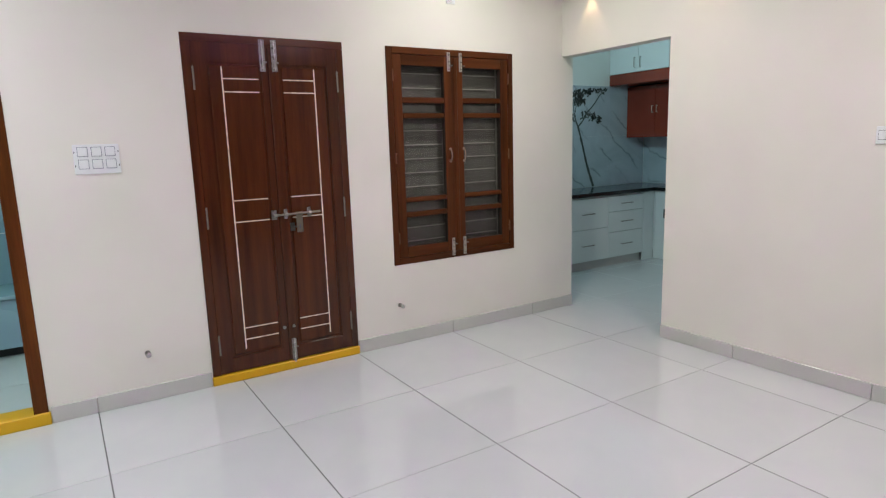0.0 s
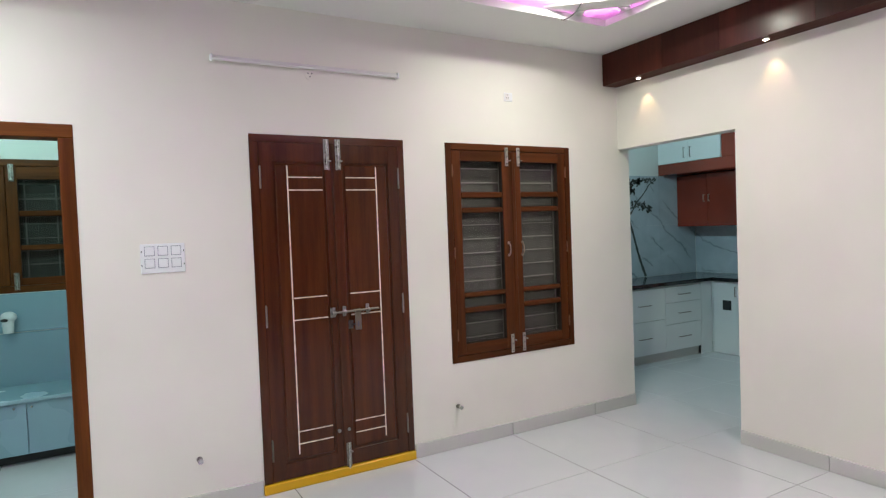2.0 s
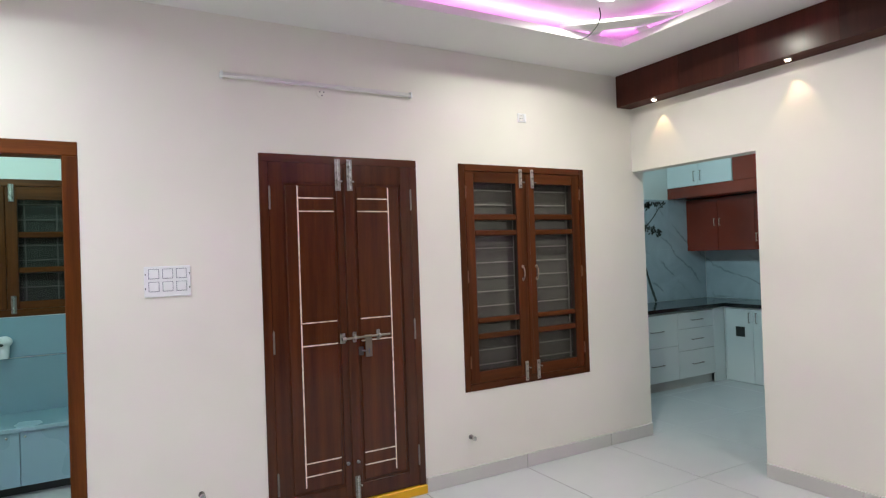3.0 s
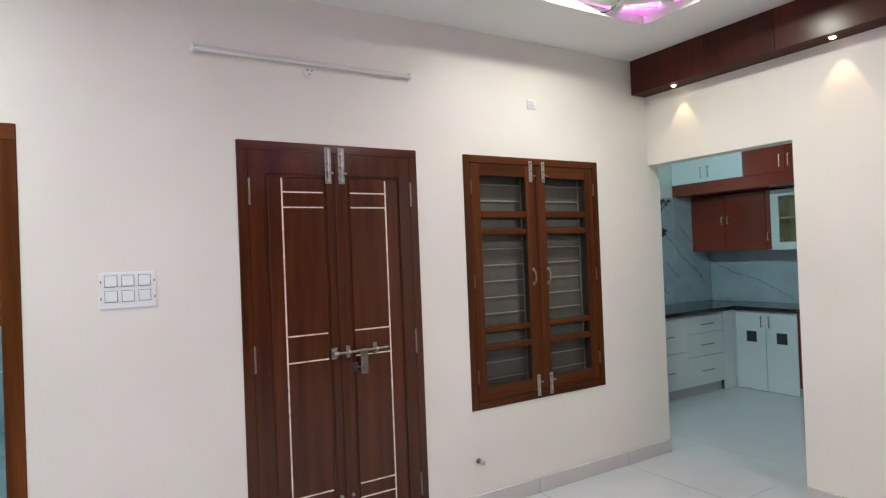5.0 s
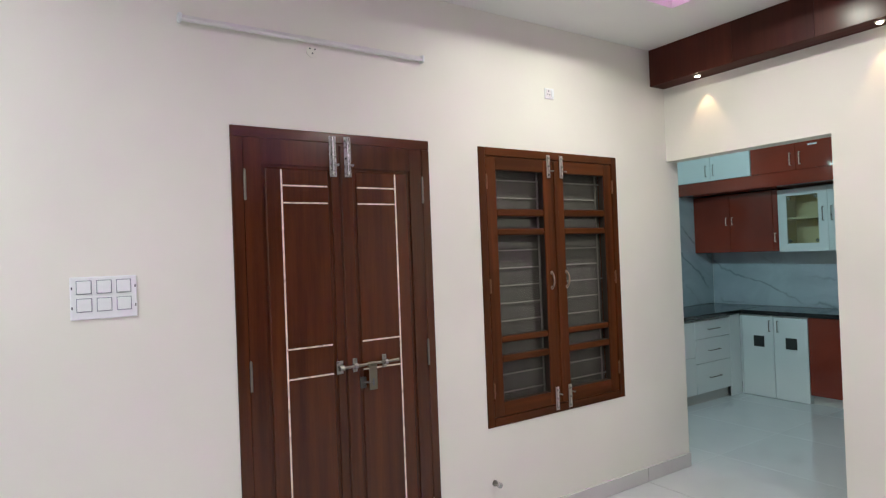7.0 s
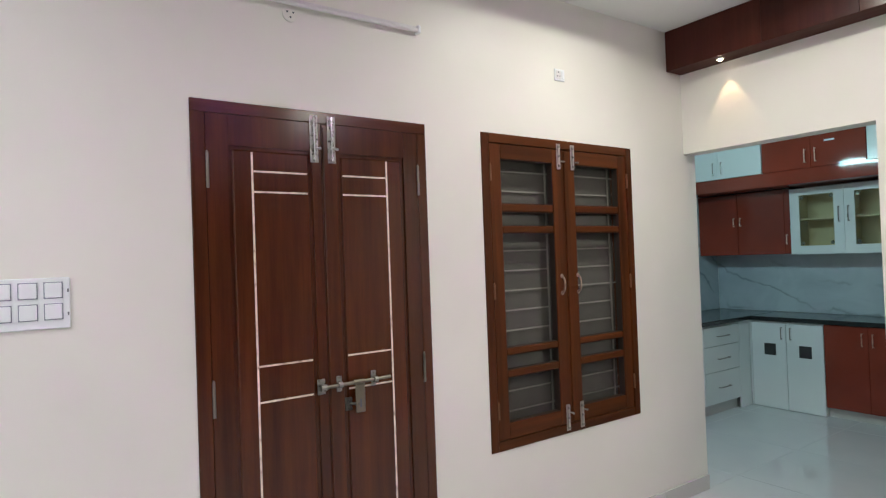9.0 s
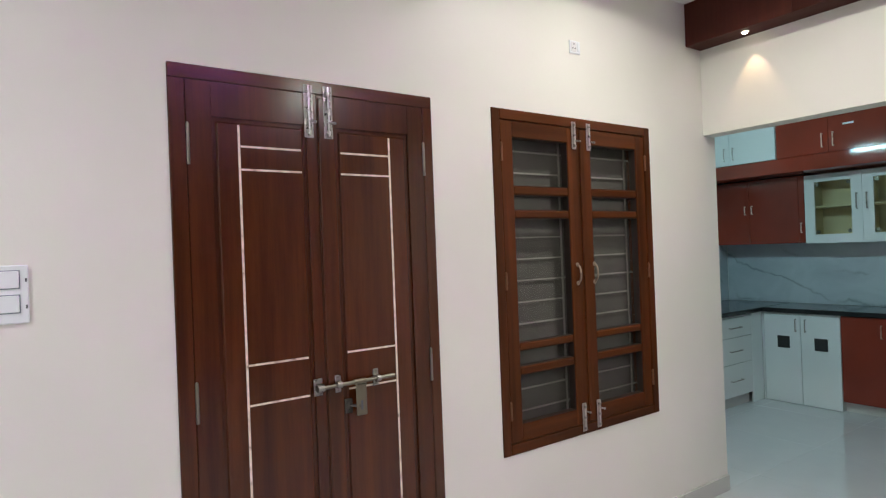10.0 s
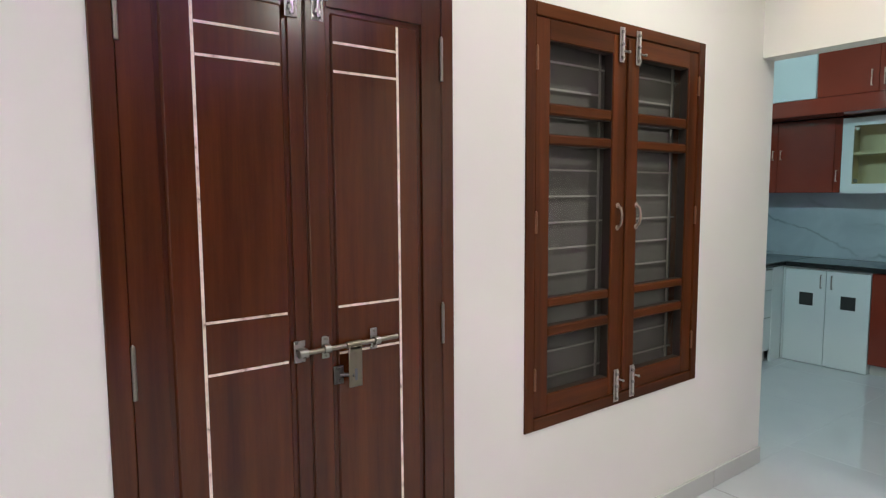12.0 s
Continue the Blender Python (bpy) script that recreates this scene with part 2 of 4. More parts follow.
WIRE.node_tree.nodes["Principled BSDF"].inputs["Specular IOR Level"].default_value = 0.05
DARK_VENT = paint("dark_vent_mesh", (0.03, 0.03, 0.032), 0.5, 0.3)
LED_WARM = glow("warm_led_face", (1.0, 0.82, 0.6), 16.0)
LED_WHITE = glow("white_led_face", (0.80, 0.94, 1.0), 6.0)
LED_PURPLE = glow("purple_led_strip", (0.80, 0.22, 1.0), 8.0)
LED_PINK = glow("pink_led_strip", (1.0, 0.30, 0.85), 6.0)
TUBE_GLOW = glow("cool_tube_glass", (0.75, 0.94, 1.0), 9.0)


# ---- mesh helpers ----
ORIGIN = {}


def box(bm, x0, x1, y0, y1, z0, z1, bevel=0.0, seg=1):
    vs = bmesh.ops.create_cube(bm, size=1.0)["verts"]
    for v in vs:
        v.co = ((x0 + x1) / 2 + v.co.x * (x1 - x0), (y0 + y1) / 2 + v.co.y * (y1 - y0), (z0 + z1) / 2 + v.co.z * (z1 - z0))
    if bevel:
        es = list({e for v in vs for e in v.link_edges})
        bmesh.ops.bevel(bm, geom=es, offset=bevel, segments=seg, affect="EDGES")
    return bm


def rod(bm, a, b, r, r2=None, seg=14):
    a, b = Vector(a), Vector(b)
    d = b - a
    m = Matrix.Translation((a + b) / 2) @ d.to_track_quat("Z", "Y").to_matrix().to_4x4()
    bmesh.ops.create_cone(bm, cap_ends=True, segments=seg, radius1=r, radius2=r if r2 is None else r2, depth=d.length, matrix=m)
    return bm


def ball(bm, c, r, sx=1, sy=1, sz=1, seg=16):
    m = Matrix.Translation(c) @ Matrix.Diagonal((sx, sy, sz, 1))
    bmesh.ops.create_uvsphere(bm, u_segments=seg, v_segments=seg // 2 + 2, radius=r, matrix=m)
    return bm


def prism(bm, pts, z0, z1):
    """An upright prism over a flat outline of (x, y)."""
    lo = [bm.verts.new((x, y, z0)) for x, y in pts]
    hi = [bm.verts.new((x, y, z1)) for x, y in pts]
    bm.faces.new(lo[::-1]), bm.faces.new(hi)
    for i in range(len(pts)):
        j = (i + 1) % len(pts)
        bm.faces.new((lo[i], lo[j], hi[j], hi[i]))
    bmesh.ops.recalc_face_normals(bm, faces=bm.faces)
    return bm


def bms(*boxes, bevel=0.0):
    bm = bmesh.new()
    for b in boxes:
        box(bm, *b, bevel=bevel)
    return bm


def mesh_of(name, bm, mat, smooth=False):
    me = bpy.data.meshes.new(name)
    bm.to_mesh(me)
    bm.free()
    me.materials.append(mat)
    if smooth:
        me.shade_smooth()
        me.set_sharp_from_angle(angle=radians(40))
    return me


def setting(name, bm, mat, label, category):
    return tagged(new(name, mesh_of(name, bm, mat)), label, category, kind="structure")


def thing(name, place, label, category, group="", kind=""):
    ob = new(name)
    ob.empty_display_size = 0.1
    ob.location = place
    ORIGIN[ob] = Vector(place)
    return tagged(ob, label, category, group, kind)


def part(name, bm, mat, parent, label="", smooth=False):
    ob = new(name, mesh_of(name, bm, mat, smooth))
    ob.parent = parent
    ob.matrix_parent_inverse = Matrix.Translation(-ORIGIN.get(parent, Vector()))
    return tagged(ob, label)


# ---- the large structure ----
T = 0.13
DOOR = (0.677, 1.658, 2.10)
BED = (-1.18, -0.18, 2.105)
WIN = (1.972, 3.068, 0.583, 2.097)
y0, y1 = WA, WA + T
setting("wall_north", bms(
    (WEST - 0.12, BED[0], y0, y1, 0, 3.1), (BED[0], BED[1], y0, y1, BED[2], 3.1), (BED[1], DOOR[0], y0, y1, 0, 3.1),
    (DOOR[0], DOOR[1], y0, y1, DOOR[2], 3.1), (DOOR[1], WIN[0], y0, y1, 0, 3.1), (WIN[0], WIN[1], y0, y1, 0, WIN[2]),
    (WIN[0], WIN[1], y0, y1, WIN[3], 3.1), (WIN[1], WB + 0.12, y0, y1, 0, 3.1)), CREAM,
    "smooth cream-painted hall wall with door and window openings", "wall")
OPEN_Y, OPEN_Z = 2.738, 2.10
setting("wall_east", bms((WB, WB + 0.12, SOUTH - 0.12, OPEN_Y, 0, 3.1), (WB, WB + 0.12, OPEN_Y, WA, OPEN_Z, 3.1)), CREAM,
        "cream-painted wall with a plain kitchen opening", "wall")
setting("wall_south", bms((WEST - 0.12, WB, SOUTH - 0.12, SOUTH, 0, 3.1)), CREAM, "plain cream-painted hall wall", "wall")
setting("wall_west", bms((WEST - 0.12, WEST, SOUTH, WA, 0, 3.1)), CREAM, "plain cream-painted hall wall", "wall")
setting("wall_kitchen_north", bms((WB, KX + 0.12, KY, KY + 0.12, 0, 3.1)), COOL_WHITE, "white-painted kitchen wall above marble tiles", "wall")
setting("wall_kitchen_east", bms((KX, KX + 0.12, 1.6, KY, 0, 3.1)), COOL_WHITE, "white-painted kitchen wall behind the cabinets", "wall")
setting("wall_kitchen_south", bms((WB + 0.12, KX, 1.6, 1.72, 0, 3.1)), COOL_WHITE, "plain white-painted kitchen wall", "wall")
setting("wall_kitchen_west", bms((WB, WB + 0.12, WA + T, KY, 0, 3.1)), COOL_WHITE, "white-painted kitchen wall beside the opening", "wall")
BWX0, BWX1, BWZ0, BWZ1 = -1.16, -0.20, 1.155, 2.15
setting("wall_bedroom_north", bms((-2.42, BWX0, BY, BY + T, 0, 3.1), (BWX1, 0.42, BY, BY + T, 0, 3.1), (BWX0, BWX1, BY, BY + T, 0, BWZ0), (BWX0, BWX1, BY, BY + T, BWZ1, 3.1)),
        COOL_WHITE, "white bedroom wall with a wooden window", "wall")
setting("wall_bedroom_east", bms((0.30, 0.42, WA + T, BY, 0, 3.1)), COOL_WHITE, "plain white bedroom wall", "wall")
setting("wall_bedroom_west", bms((-2.42, -2.30, WA + T, BY, 0, 3.1)), COOL_WHITE, "plain white bedroom wall", "wall")
setting("wall_shaft", bms((0.42, WB, 4.85, 4.97, -0.05, 3.1), (-2.42, 0.42, 6.7, 6.82, -0.05, 3.6)), CONCRETE, "bare plastered shaft wall outside the windows", "wall")
setting("ground", bms((-3.3, KX + 0.2, SOUTH - 0.2, 6.9, -0.16, -0.0022)), GROUT, "dark grey grout bed under the floor tiles", "floor")
setting("floor_kitchen", bms((WB + 0.10, KX, 1.72, KY, -0.0018, -0.0010)), PALE_GROUT, "pale grout between the kitchen floor tiles", "floor")

# ceilings: a lower rim round a raised field, with a ledge for the light strip
RX0, RX1, RY0, RY1 = -1.48, 2.96, -2.05, 3.245
RIM, LEDGE = 0.045, 0.20
cb = bms((WEST, RX0, SOUTH, WA, CEIL, CEIL + RIM), (RX1, WB, SOUTH, WA, CEIL, CEIL + RIM), (RX0, RX1, SOUTH, RY0, CEIL, CEIL + RIM), (RX0, RX1, RY1, WA, CEIL, CEIL + RIM),
         (WEST, WB, SOUTH, WA, TOP, TOP + 0.06),
         (WEST, RX0 - LEDGE, SOUTH, WA, CEIL + RIM, TOP), (RX1 + LEDGE, WB, SOUTH, WA, CEIL + RIM, TOP),
         (RX0 - LEDGE, RX1 + LEDGE, SOUTH, RY0 - LEDGE, CEIL + RIM, TOP), (RX0 - LEDGE, RX1 + LEDGE, RY1 + LEDGE, WA, CEIL + RIM, TOP))
setting("ceiling", cb, CEILING, "white false ceiling with a raised field and a lit cove", "ceiling")
setting("ceiling_kitchen", bms((WB + 0.12, KX, 1.72, KY, 2.95, 3.05)), CEILING, "plain white kitchen ceiling", "ceiling")
setting("ceiling_bedroom", bms((-2.30, 0.30, WA + T, BY, 2.95, 3.05)), CEILING, "plain white bedroom ceiling", "ceiling")

# corner plate of the ceiling: a triangular board with three cut-outs
def corner_plate():
    """A diagonal bar across the corner and two slats to the rim, leaving three openings."""
    a, b, c = Vector((RX1 - 0.535, RY1)), Vector((RX1, RY1 - 0.49)), Vector((RX1, RY1))
    along, z = b - a, CEIL + RIM
    inward = Vector((along.y, -along.x)).normalized() * -1
    at = lambda f, d: a + along * f + inward * d
    bm = bmesh.new()
    shapes = (
        [a, b, at(0.90, 0.07), at(0.72, 0.15), at(0.28, 0.15), at(0.10, 0.07)],
        [at(0.26, 0.149), at(0.36, 0.149), c + Vector((-0.20, 0.01)), c + Vector((-0.27, 0.01))],
        [at(0.64, 0.149), at(0.74, 0.149), c + Vector((0.01, -0.22)), c + Vector((0.01, -0.155))],
    )
    for k, pts_ in enumerate(shapes):
        prism(bm, [(q.x, q.y) for q in pts_], z - 0.004 * (k > 0) + 0.004, z + 0.022)
    return bm


PLATE = setting("trim", corner_plate(), CEILING, "white triangular ceiling board with pink-lit cut-outs", "ceiling trim")

# ---- lamps of the hall ----
def led_panel(x, y):
    t = thing("ceiling_light", (x, y, TOP), "round white recessed LED ceiling light, lit", "ceiling light", "LED lights in the ceiling field")
    bm = rod(bmesh.new(), (x, y, TOP - 0.008), (x, y, TOP - 0.0005), 0.088, 0.092, 32)
    part("rim", bm, PLASTIC, t)
    part("diffuser", rod(bmesh.new(), (x, y, TOP - 0.011), (x, y, TOP - 0.0085), 0.075, 0.075, 32), LED_WHITE, t, "glowing white diffuser")
    area("panel_lamp", (x, y, TOP - 0.014), (x, y, 0), PANEL_POWER * (0.76 if x > 0 and y > 2 else 0.90 if x > 0 else 1.08), PANEL_WARM if x > 0 else PANEL_COOL, 0.15, shape="DISK").data.spread = radians(167)


for x in (-1.02, 2.49):
    for y in (0.60, 2.88):
        led_panel(x, y)

strip = thing("led_strip", (0.6, 1.1, CEIL + RIM), "pink LED light strip lying in the ceiling cove", "light strip")
for n, b in (("strip", (RX0 - 0.05, RX1 + 0.05, RY1 + 0.04, RY1 + 0.052)), ("strip", (RX0 - 0.05, RX1 + 0.05, RY0 - 0.052, RY0 - 0.04)),
             ("strip", (RX1 + 0.055, RX1 + 0.067, RY0, RY1)), ("strip", (RX0 - 0.067, RX0 - 0.055, RY0, RY1))):
    part(n, bms((*b, CEIL + RIM + 0.0005, CEIL + RIM + 0.004)), LED_PINK, strip)
cx, cy, LX, LY, ZS = (RX0 + RX1) / 2, (RY0 + RY1) / 2, RX1 - RX0, RY1 - RY0, CEIL + RIM + 0.01
for x, y, sx, sy in ((cx, RY1 + 0.046, LX, 0.012), (cx, RY0 - 0.046, LX, 0.012), (RX1 + 0.061, cy, 0.012, LY), (RX0 - 0.061, cy, 0.012, LY)):
    lamp = area("strip_lamp", (x, y, ZS), (x, y, 9), PINK_POWER, PINK, sx, sy)
    lamp.matrix_world = pose(x, y, ZS, 180, 0, 0)

# hanging board in the middle of the ceiling field, lit round its edge
bx0, bx1, by0, by1, bz = -0.30, 1.78, -1.55, 0.95, TOP - 0.13
board = thing("ceiling_board", (0.74, -0.3, bz), "white hanging ceiling board with a purple light edge", "ceiling board")
part("panel", bms((bx0, bx1, by0, by1, bz, bz + 0.014), bevel=0.002), CEILING, board)
part("hanger", bms((bx0 + 0.35, bx1 - 0.35, by0 + 0.35, by1 - 0.35, bz + 0.014, TOP), bevel=0.002), CEILING, board)
for x, y, sx, sy in (((bx0 + bx1) / 2, by1 - 0.05, bx1 - bx0 - 0.12, 0.012), ((bx0 + bx1) / 2, by0 + 0.05, bx1 - bx0 - 0.12, 0.012),
                     (bx1 - 0.05, (by0 + by1) / 2, 0.012, by1 - by0 - 0.12), (bx0 + 0.05, (by0 + by1) / 2, 0.012, by1 - by0 - 0.12)):
    part("light_strip", bms((x - sx / 2, x + sx / 2, y - sy / 2, y + sy / 2, bz + 0.0145, bz + 0.018)), LED_PURPLE, board, "purple LED strip")
    area("board_lamp", (x, y, bz + 0.022), (x, y, 9), PINK_POWER * 1.8, PURPLE, sx, sy).matrix_world = pose(x, y, bz + 0.022, 180, 0, 0)

# dark wooden pelmet along the east wall, with downlights in its underside
PX, PZ = 3.442, 2.596
pelmet = thing("pelmet_beam", (PX, 1.0, PZ), "long glossy dark wooden pelmet with downlights under the ceiling", "pelmet")
part("soffit", bms((PX + 0.004, WB, SOUTH, WA - 0.002, PZ, PZ + 0.018), bevel=0.002), SOFFIT, pelmet)
yy, k = WA - 0.002, 0
while yy > SOUTH + 0.05:
    w = (0.58, 0.46, 0.60, 0.52)[k % 4]
    e = max(SOUTH, yy - w)
    part("veneer_panel", bms((PX, PX + 0.018, e + 0.0006, yy - 0.0006, PZ + 0.0005, CEIL - 0.001), bevel=0.001), VENEER, pelmet)
    yy, k = e, k + 1
for y in (3.457, 2.455, 1.455, 0.455):
    t = thing("downlight", (3.497, y, PZ), "small round warm downlight, lit, in the pelmet's underside", "downlight", "downlights in the pelmet")
    bm = rod(bmesh.new(), (3.497, y, PZ - 0.006), (3.497, y, PZ - 0.0005), 0.020, 0.024, 24)
    part("bezel", bm, CHROME, t)
    part("lens", ball(bmesh.new(), (3.497, y, PZ - 0.006), 0.016, 1, 1, 0.55), LED_WARM, t, "glowing warm lens", True)
    d = bpy.data.lights.new("downlight_lamp", "SPOT")
    d.energy, d.color, d.spot_size, d.spot_blend, d.shadow_soft_size = SPOT_POWER, WARM, radians(66), 0.5, 0.008
    new("downlight_lamp", d).matrix_world = look((3.532, y, PZ - 0.020), (3.55, y, 0))


# ---- the closed double door ----
FY = WA - 0.006                 # front of the frame, just proud of the wall
LY0 = WA - 0.003                # front of the leaves
door = thing("door_1", (1.17, WA, 0), "closed dark polished wooden double door with cream inlay lines", "door", kind="structure")
fx0, fx1, ftop = 0.677, 1.658, 2.10
part("jamb", bms((fx0, 0.728, FY, WA + 0.10, 0.055, ftop - 0.046), bevel=0.003), DOOR_WOOD, door)
part("jamb", bms((1.613, fx1, FY, WA + 0.10, 0.055, ftop - 0.046), bevel=0.003), DOOR_WOOD, door)
part("head", bms((fx0, fx1, FY, WA + 0.10, ftop - 0.046, ftop), bevel=0.003), DOOR_WOOD_X, door)
part("threshold", bms((0.672, 1.660, WA - 0.022, WA + 0.11, 0.0, 0.055), bevel=0.004), YELLOW, door, "yellow-painted threshold")


def leaf(x0, x1, px0, px1, inlay_x, ix0, ix1):
    z0, z1, pz0, pz1 = 0.060, 2.053, 0.165, 1.930
    body = bms((x0, px0 - 0.012, LY0, LY0 + 0.038, z0, z1), (px1 + 0.012, x1, LY0, LY0 + 0.038, z0, z1), bevel=0.0008)
    box(body, px0 - 0.012, px1 + 0.012, LY0, LY0 + 0.038, pz1 + 0.012, z1, bevel=0.0006)
    box(body, px0 - 0.012, px1 + 0.012, LY0, LY0 + 0.038, z0, pz0 - 0.012, bevel=0.0006)
    box(body, px0 - 0.014, px1 + 0.014, LY0 + 0.008, LY0 + 0.030, pz0 - 0.02, pz1 + 0.02)
    lf = part("door_leaf", body, DOOR_WOOD, door)
    part("raised_panel", bms((px0, px1, LY0 + 0.002, LY0 + 0.020, pz0, pz1), bevel=0.007), DOOR_WOOD, lf)
    part("inlay_strip", bms((inlay_x - 0.0036, inlay_x + 0.0036, LY0 + 0.0002, LY0 + 0.004, 0.195, 1.922)), INLAY, lf)
    for z in (1.852, 1.776, 1.132, 1.000, 0.330, 0.256):
        part("inlay_strip", bms((ix0, ix1, LY0 + 0.0004, LY0 + 0.004, z - 0.0032, z + 0.0032)), INLAY, lf)
    return lf


leaf_l = leaf(0.7292, 1.1652, 0.818, 1.114, 0.891, 0.896, 1.104)
leaf_r = leaf(1.1668, 1.6118, 1.246, 1.530, 1.457, 1.254, 1.452)
part("meeting_strip", bms((1.170, 1.230, LY0 - 0.007, LY0 - 0.0002, 0.075, 2.04), bevel=0.003), DOOR_WOOD, leaf_r)


def hinge(parent, x, z0, z1, y, mat=None):
    bm = rod(bmesh.new(), (x, y, z0), (x, y, z1), 0.0052, seg=10)
    for f in (0.2, 0.4, 0.6, 0.8):
        z = z0 + (z1 - z0) * f
        rod(bm, (x, y, z - 0.001), (x, y, z + 0.001), 0.0058, seg=10)
    rod(bm, (x, y, z1), (x, y, z1 + 0.006), 0.0045, 0.002, 10)
    part("hinge", bm, mat or DULL, parent, "thin steel hinge" if mat is None else "thin hinge painted brown", True)


for x in (0.732, 1.612):
    for z0, z1 in ((1.785, 1.912), (0.975, 1.100), (0.185, 0.308)):
        hinge(door, x, z0, z1, FY - 0.001)


def tower_bolt(parent, x, z0, z1, y, w=0.030, knob_up=False, mat=None):
    """A flat plate with a sliding rod, two keepers and a small knob."""
    mat = mat or CHROME
    plate = part("tower_bolt", bms((x - w / 2, x + w / 2, y - 0.0025, y, z0, z1), bevel=0.001), STEEL if mat is CHROME else mat, parent, "bright steel tower bolt")
    part("bolt_rod", rod(bmesh.new(), (x, y - 0.008, z0 + 0.006), (x, y - 0.008, z1 - 0.004), w * 0.2), mat, plate, smooth=True)
    for f in (0.12, 0.5, 0.86):
        z = z0 + (z1 - z0) * f
        part("keeper", bms((x - w * 0.30, x + w * 0.30, y - 0.0135, y - 0.0026, z - 0.007, z + 0.007), bevel=0.003), STEEL, plate)
    zk = z0 + (z1 - z0) * (0.72 if knob_up else 0.30)
    bm = rod(bmesh.new(), (x, y - 0.012, zk), (x + w * 0.35, y - 0.028, zk - 0.004), 0.004)
    ball(bm, (x + w * 0.38, y - 0.029, zk - 0.004), 0.006)
    part("bolt_knob", bm, STEEL, plate, smooth=True)


tower_bolt(leaf_l, 1.134, 1.898, 2.084, FY - 0.001, 0.034)
tower_bolt(leaf_r, 1.206, 1.898, 2.084, FY - 0.0045, 0.034)
tower_bolt(leaf_r, 1.198, 0.040, 0.205, LY0 - 0.008, 0.032, True)
for x in (1.139, 1.203):
    bm = rod(bmesh.new(), (x, LY0 - 0.002, 0.291), (x, LY0 - 0.016, 0.291), 0.007, 0.009, 18)
    ball(bm, (x, LY0 - 0.018, 0.291), 0.011, 1, 0.6, 1)
    part("door_knob", bm, STEEL, leaf_l if x < 1.16 else leaf_r, "small round steel knob", True)

# sliding bolt with its hasp across the two leaves
by = LY0 - 0.020
slide = part("sliding_bolt", rod(bmesh.new(), (1.126, by, 1.022), (1.432, by, 1.027), 0.0068, seg=16), DULL, leaf_r, "worn steel sliding bolt", True)
for x, face in ((1.206, LY0 - 0.0072), (1.362, LY0)):
    bm = bms((x - 0.011, x + 0.011, face - 0.004, face, 0.996, 1.058), bevel=0.0015)
    rod(bm, (x - 0.009, by, 1.0245), (x + 0.009, by, 1.0245), 0.0120, seg=16)
    box(bm, x - 0.008, x + 0.008, by, LY0 - 0.003, 1.014, 1.035, bevel=0.003)
    part("keeper", bm, STEEL, slide, smooth=True)
    for z in (1.004, 1.050):
        part("screw", rod(bmesh.new(), (x, face - 0.0055, z), (x, face - 0.0035, z), 0.0032), DULL, slide)
bm = bms((1.118, 1.150, LY0 - 0.004, LY0, 0.994, 1.054), bevel=0.0015)
rod(bm, (1.124, by, 1.022), (1.148, by, 1.0224), 0.0125, seg=18)
box(bm, 1.126, 1.146, by, LY0 - 0.003, 1.010, 1.035, bevel=0.003)
part("strike_plate", bm, STEEL, slide, smooth=True)
for x in (1.124, 1.144):
    for z in (1.000, 1.048):
        part("screw", rod(bmesh.new(), (x, LY0 - 0.0055, z), (x, LY0 - 0.0035, z), 0.003), STEEL, slide)
bm = bms((1.266, 1.308, by - 0.012, by - 0.007, 0.905, 1.022), bevel=0.002)
rod(bm, (1.264, by, 1.0245), (1.310, by, 1.0252), 0.0100, seg=16)
box(bm, 1.270, 1.304, by - 0.012, by, 1.012, 1.022, bevel=0.002)
part("hasp", bm, HASP_METAL, slide, "dull grey-brown hanging hasp plate", True)
part("slot", bms((1.283, 1.291, by - 0.0132, by - 0.0115, 0.925, 0.958)), SHADOW_GAP, slide)
bm = bms((1.232, 1.262, LY0 - 0.007, LY0, 0.914, 0.966), bevel=0.002)
for z in (0.924, 0.956):
    rod(bm, (1.246, LY0 - 0.006, z), (1.246, LY0 - 0.011, z), 0.0055, 0.004)
rod(bm, (1.252, LY0 - 0.005, 0.940), (1.282, LY0 - 0.031, 0.940), 0.0055)
part("staple", bm, DARK_METAL, slide, "dark steel staple", True)

# ---- the hall window ----
win = thing("window_1", (2.52, WA, WIN[2]), "closed brown wooden casement window with grille bars behind", "window", kind="structure")
WX0, WX1, WZ0, WZ1 = WIN


def frame_of(parent, x0, x1, z0, z1, w, yf, yb, vert, horiz):
    part("frame_post", bms((x0, x0 + w, yf, yb, z0, z1), bevel=0.003), vert, parent)
    part("frame_post", bms((x1 - w, x1, yf, yb, z0, z1), bevel=0.003), vert, parent)
    part("frame_rail", bms((x0 + w, x1 - w, yf, yb, z1 - w, z1), bevel=0.003), horiz, parent)
    part("frame_rail", bms((x0 + w, x1 - w, yf, yb, z0, z0 + w), bevel=0.003), horiz, parent)


frame_of(win, WX0, WX1, WZ0, WZ1, 0.046, FY, WA + 0.12, WIN_WOOD, WIN_WOOD_X)


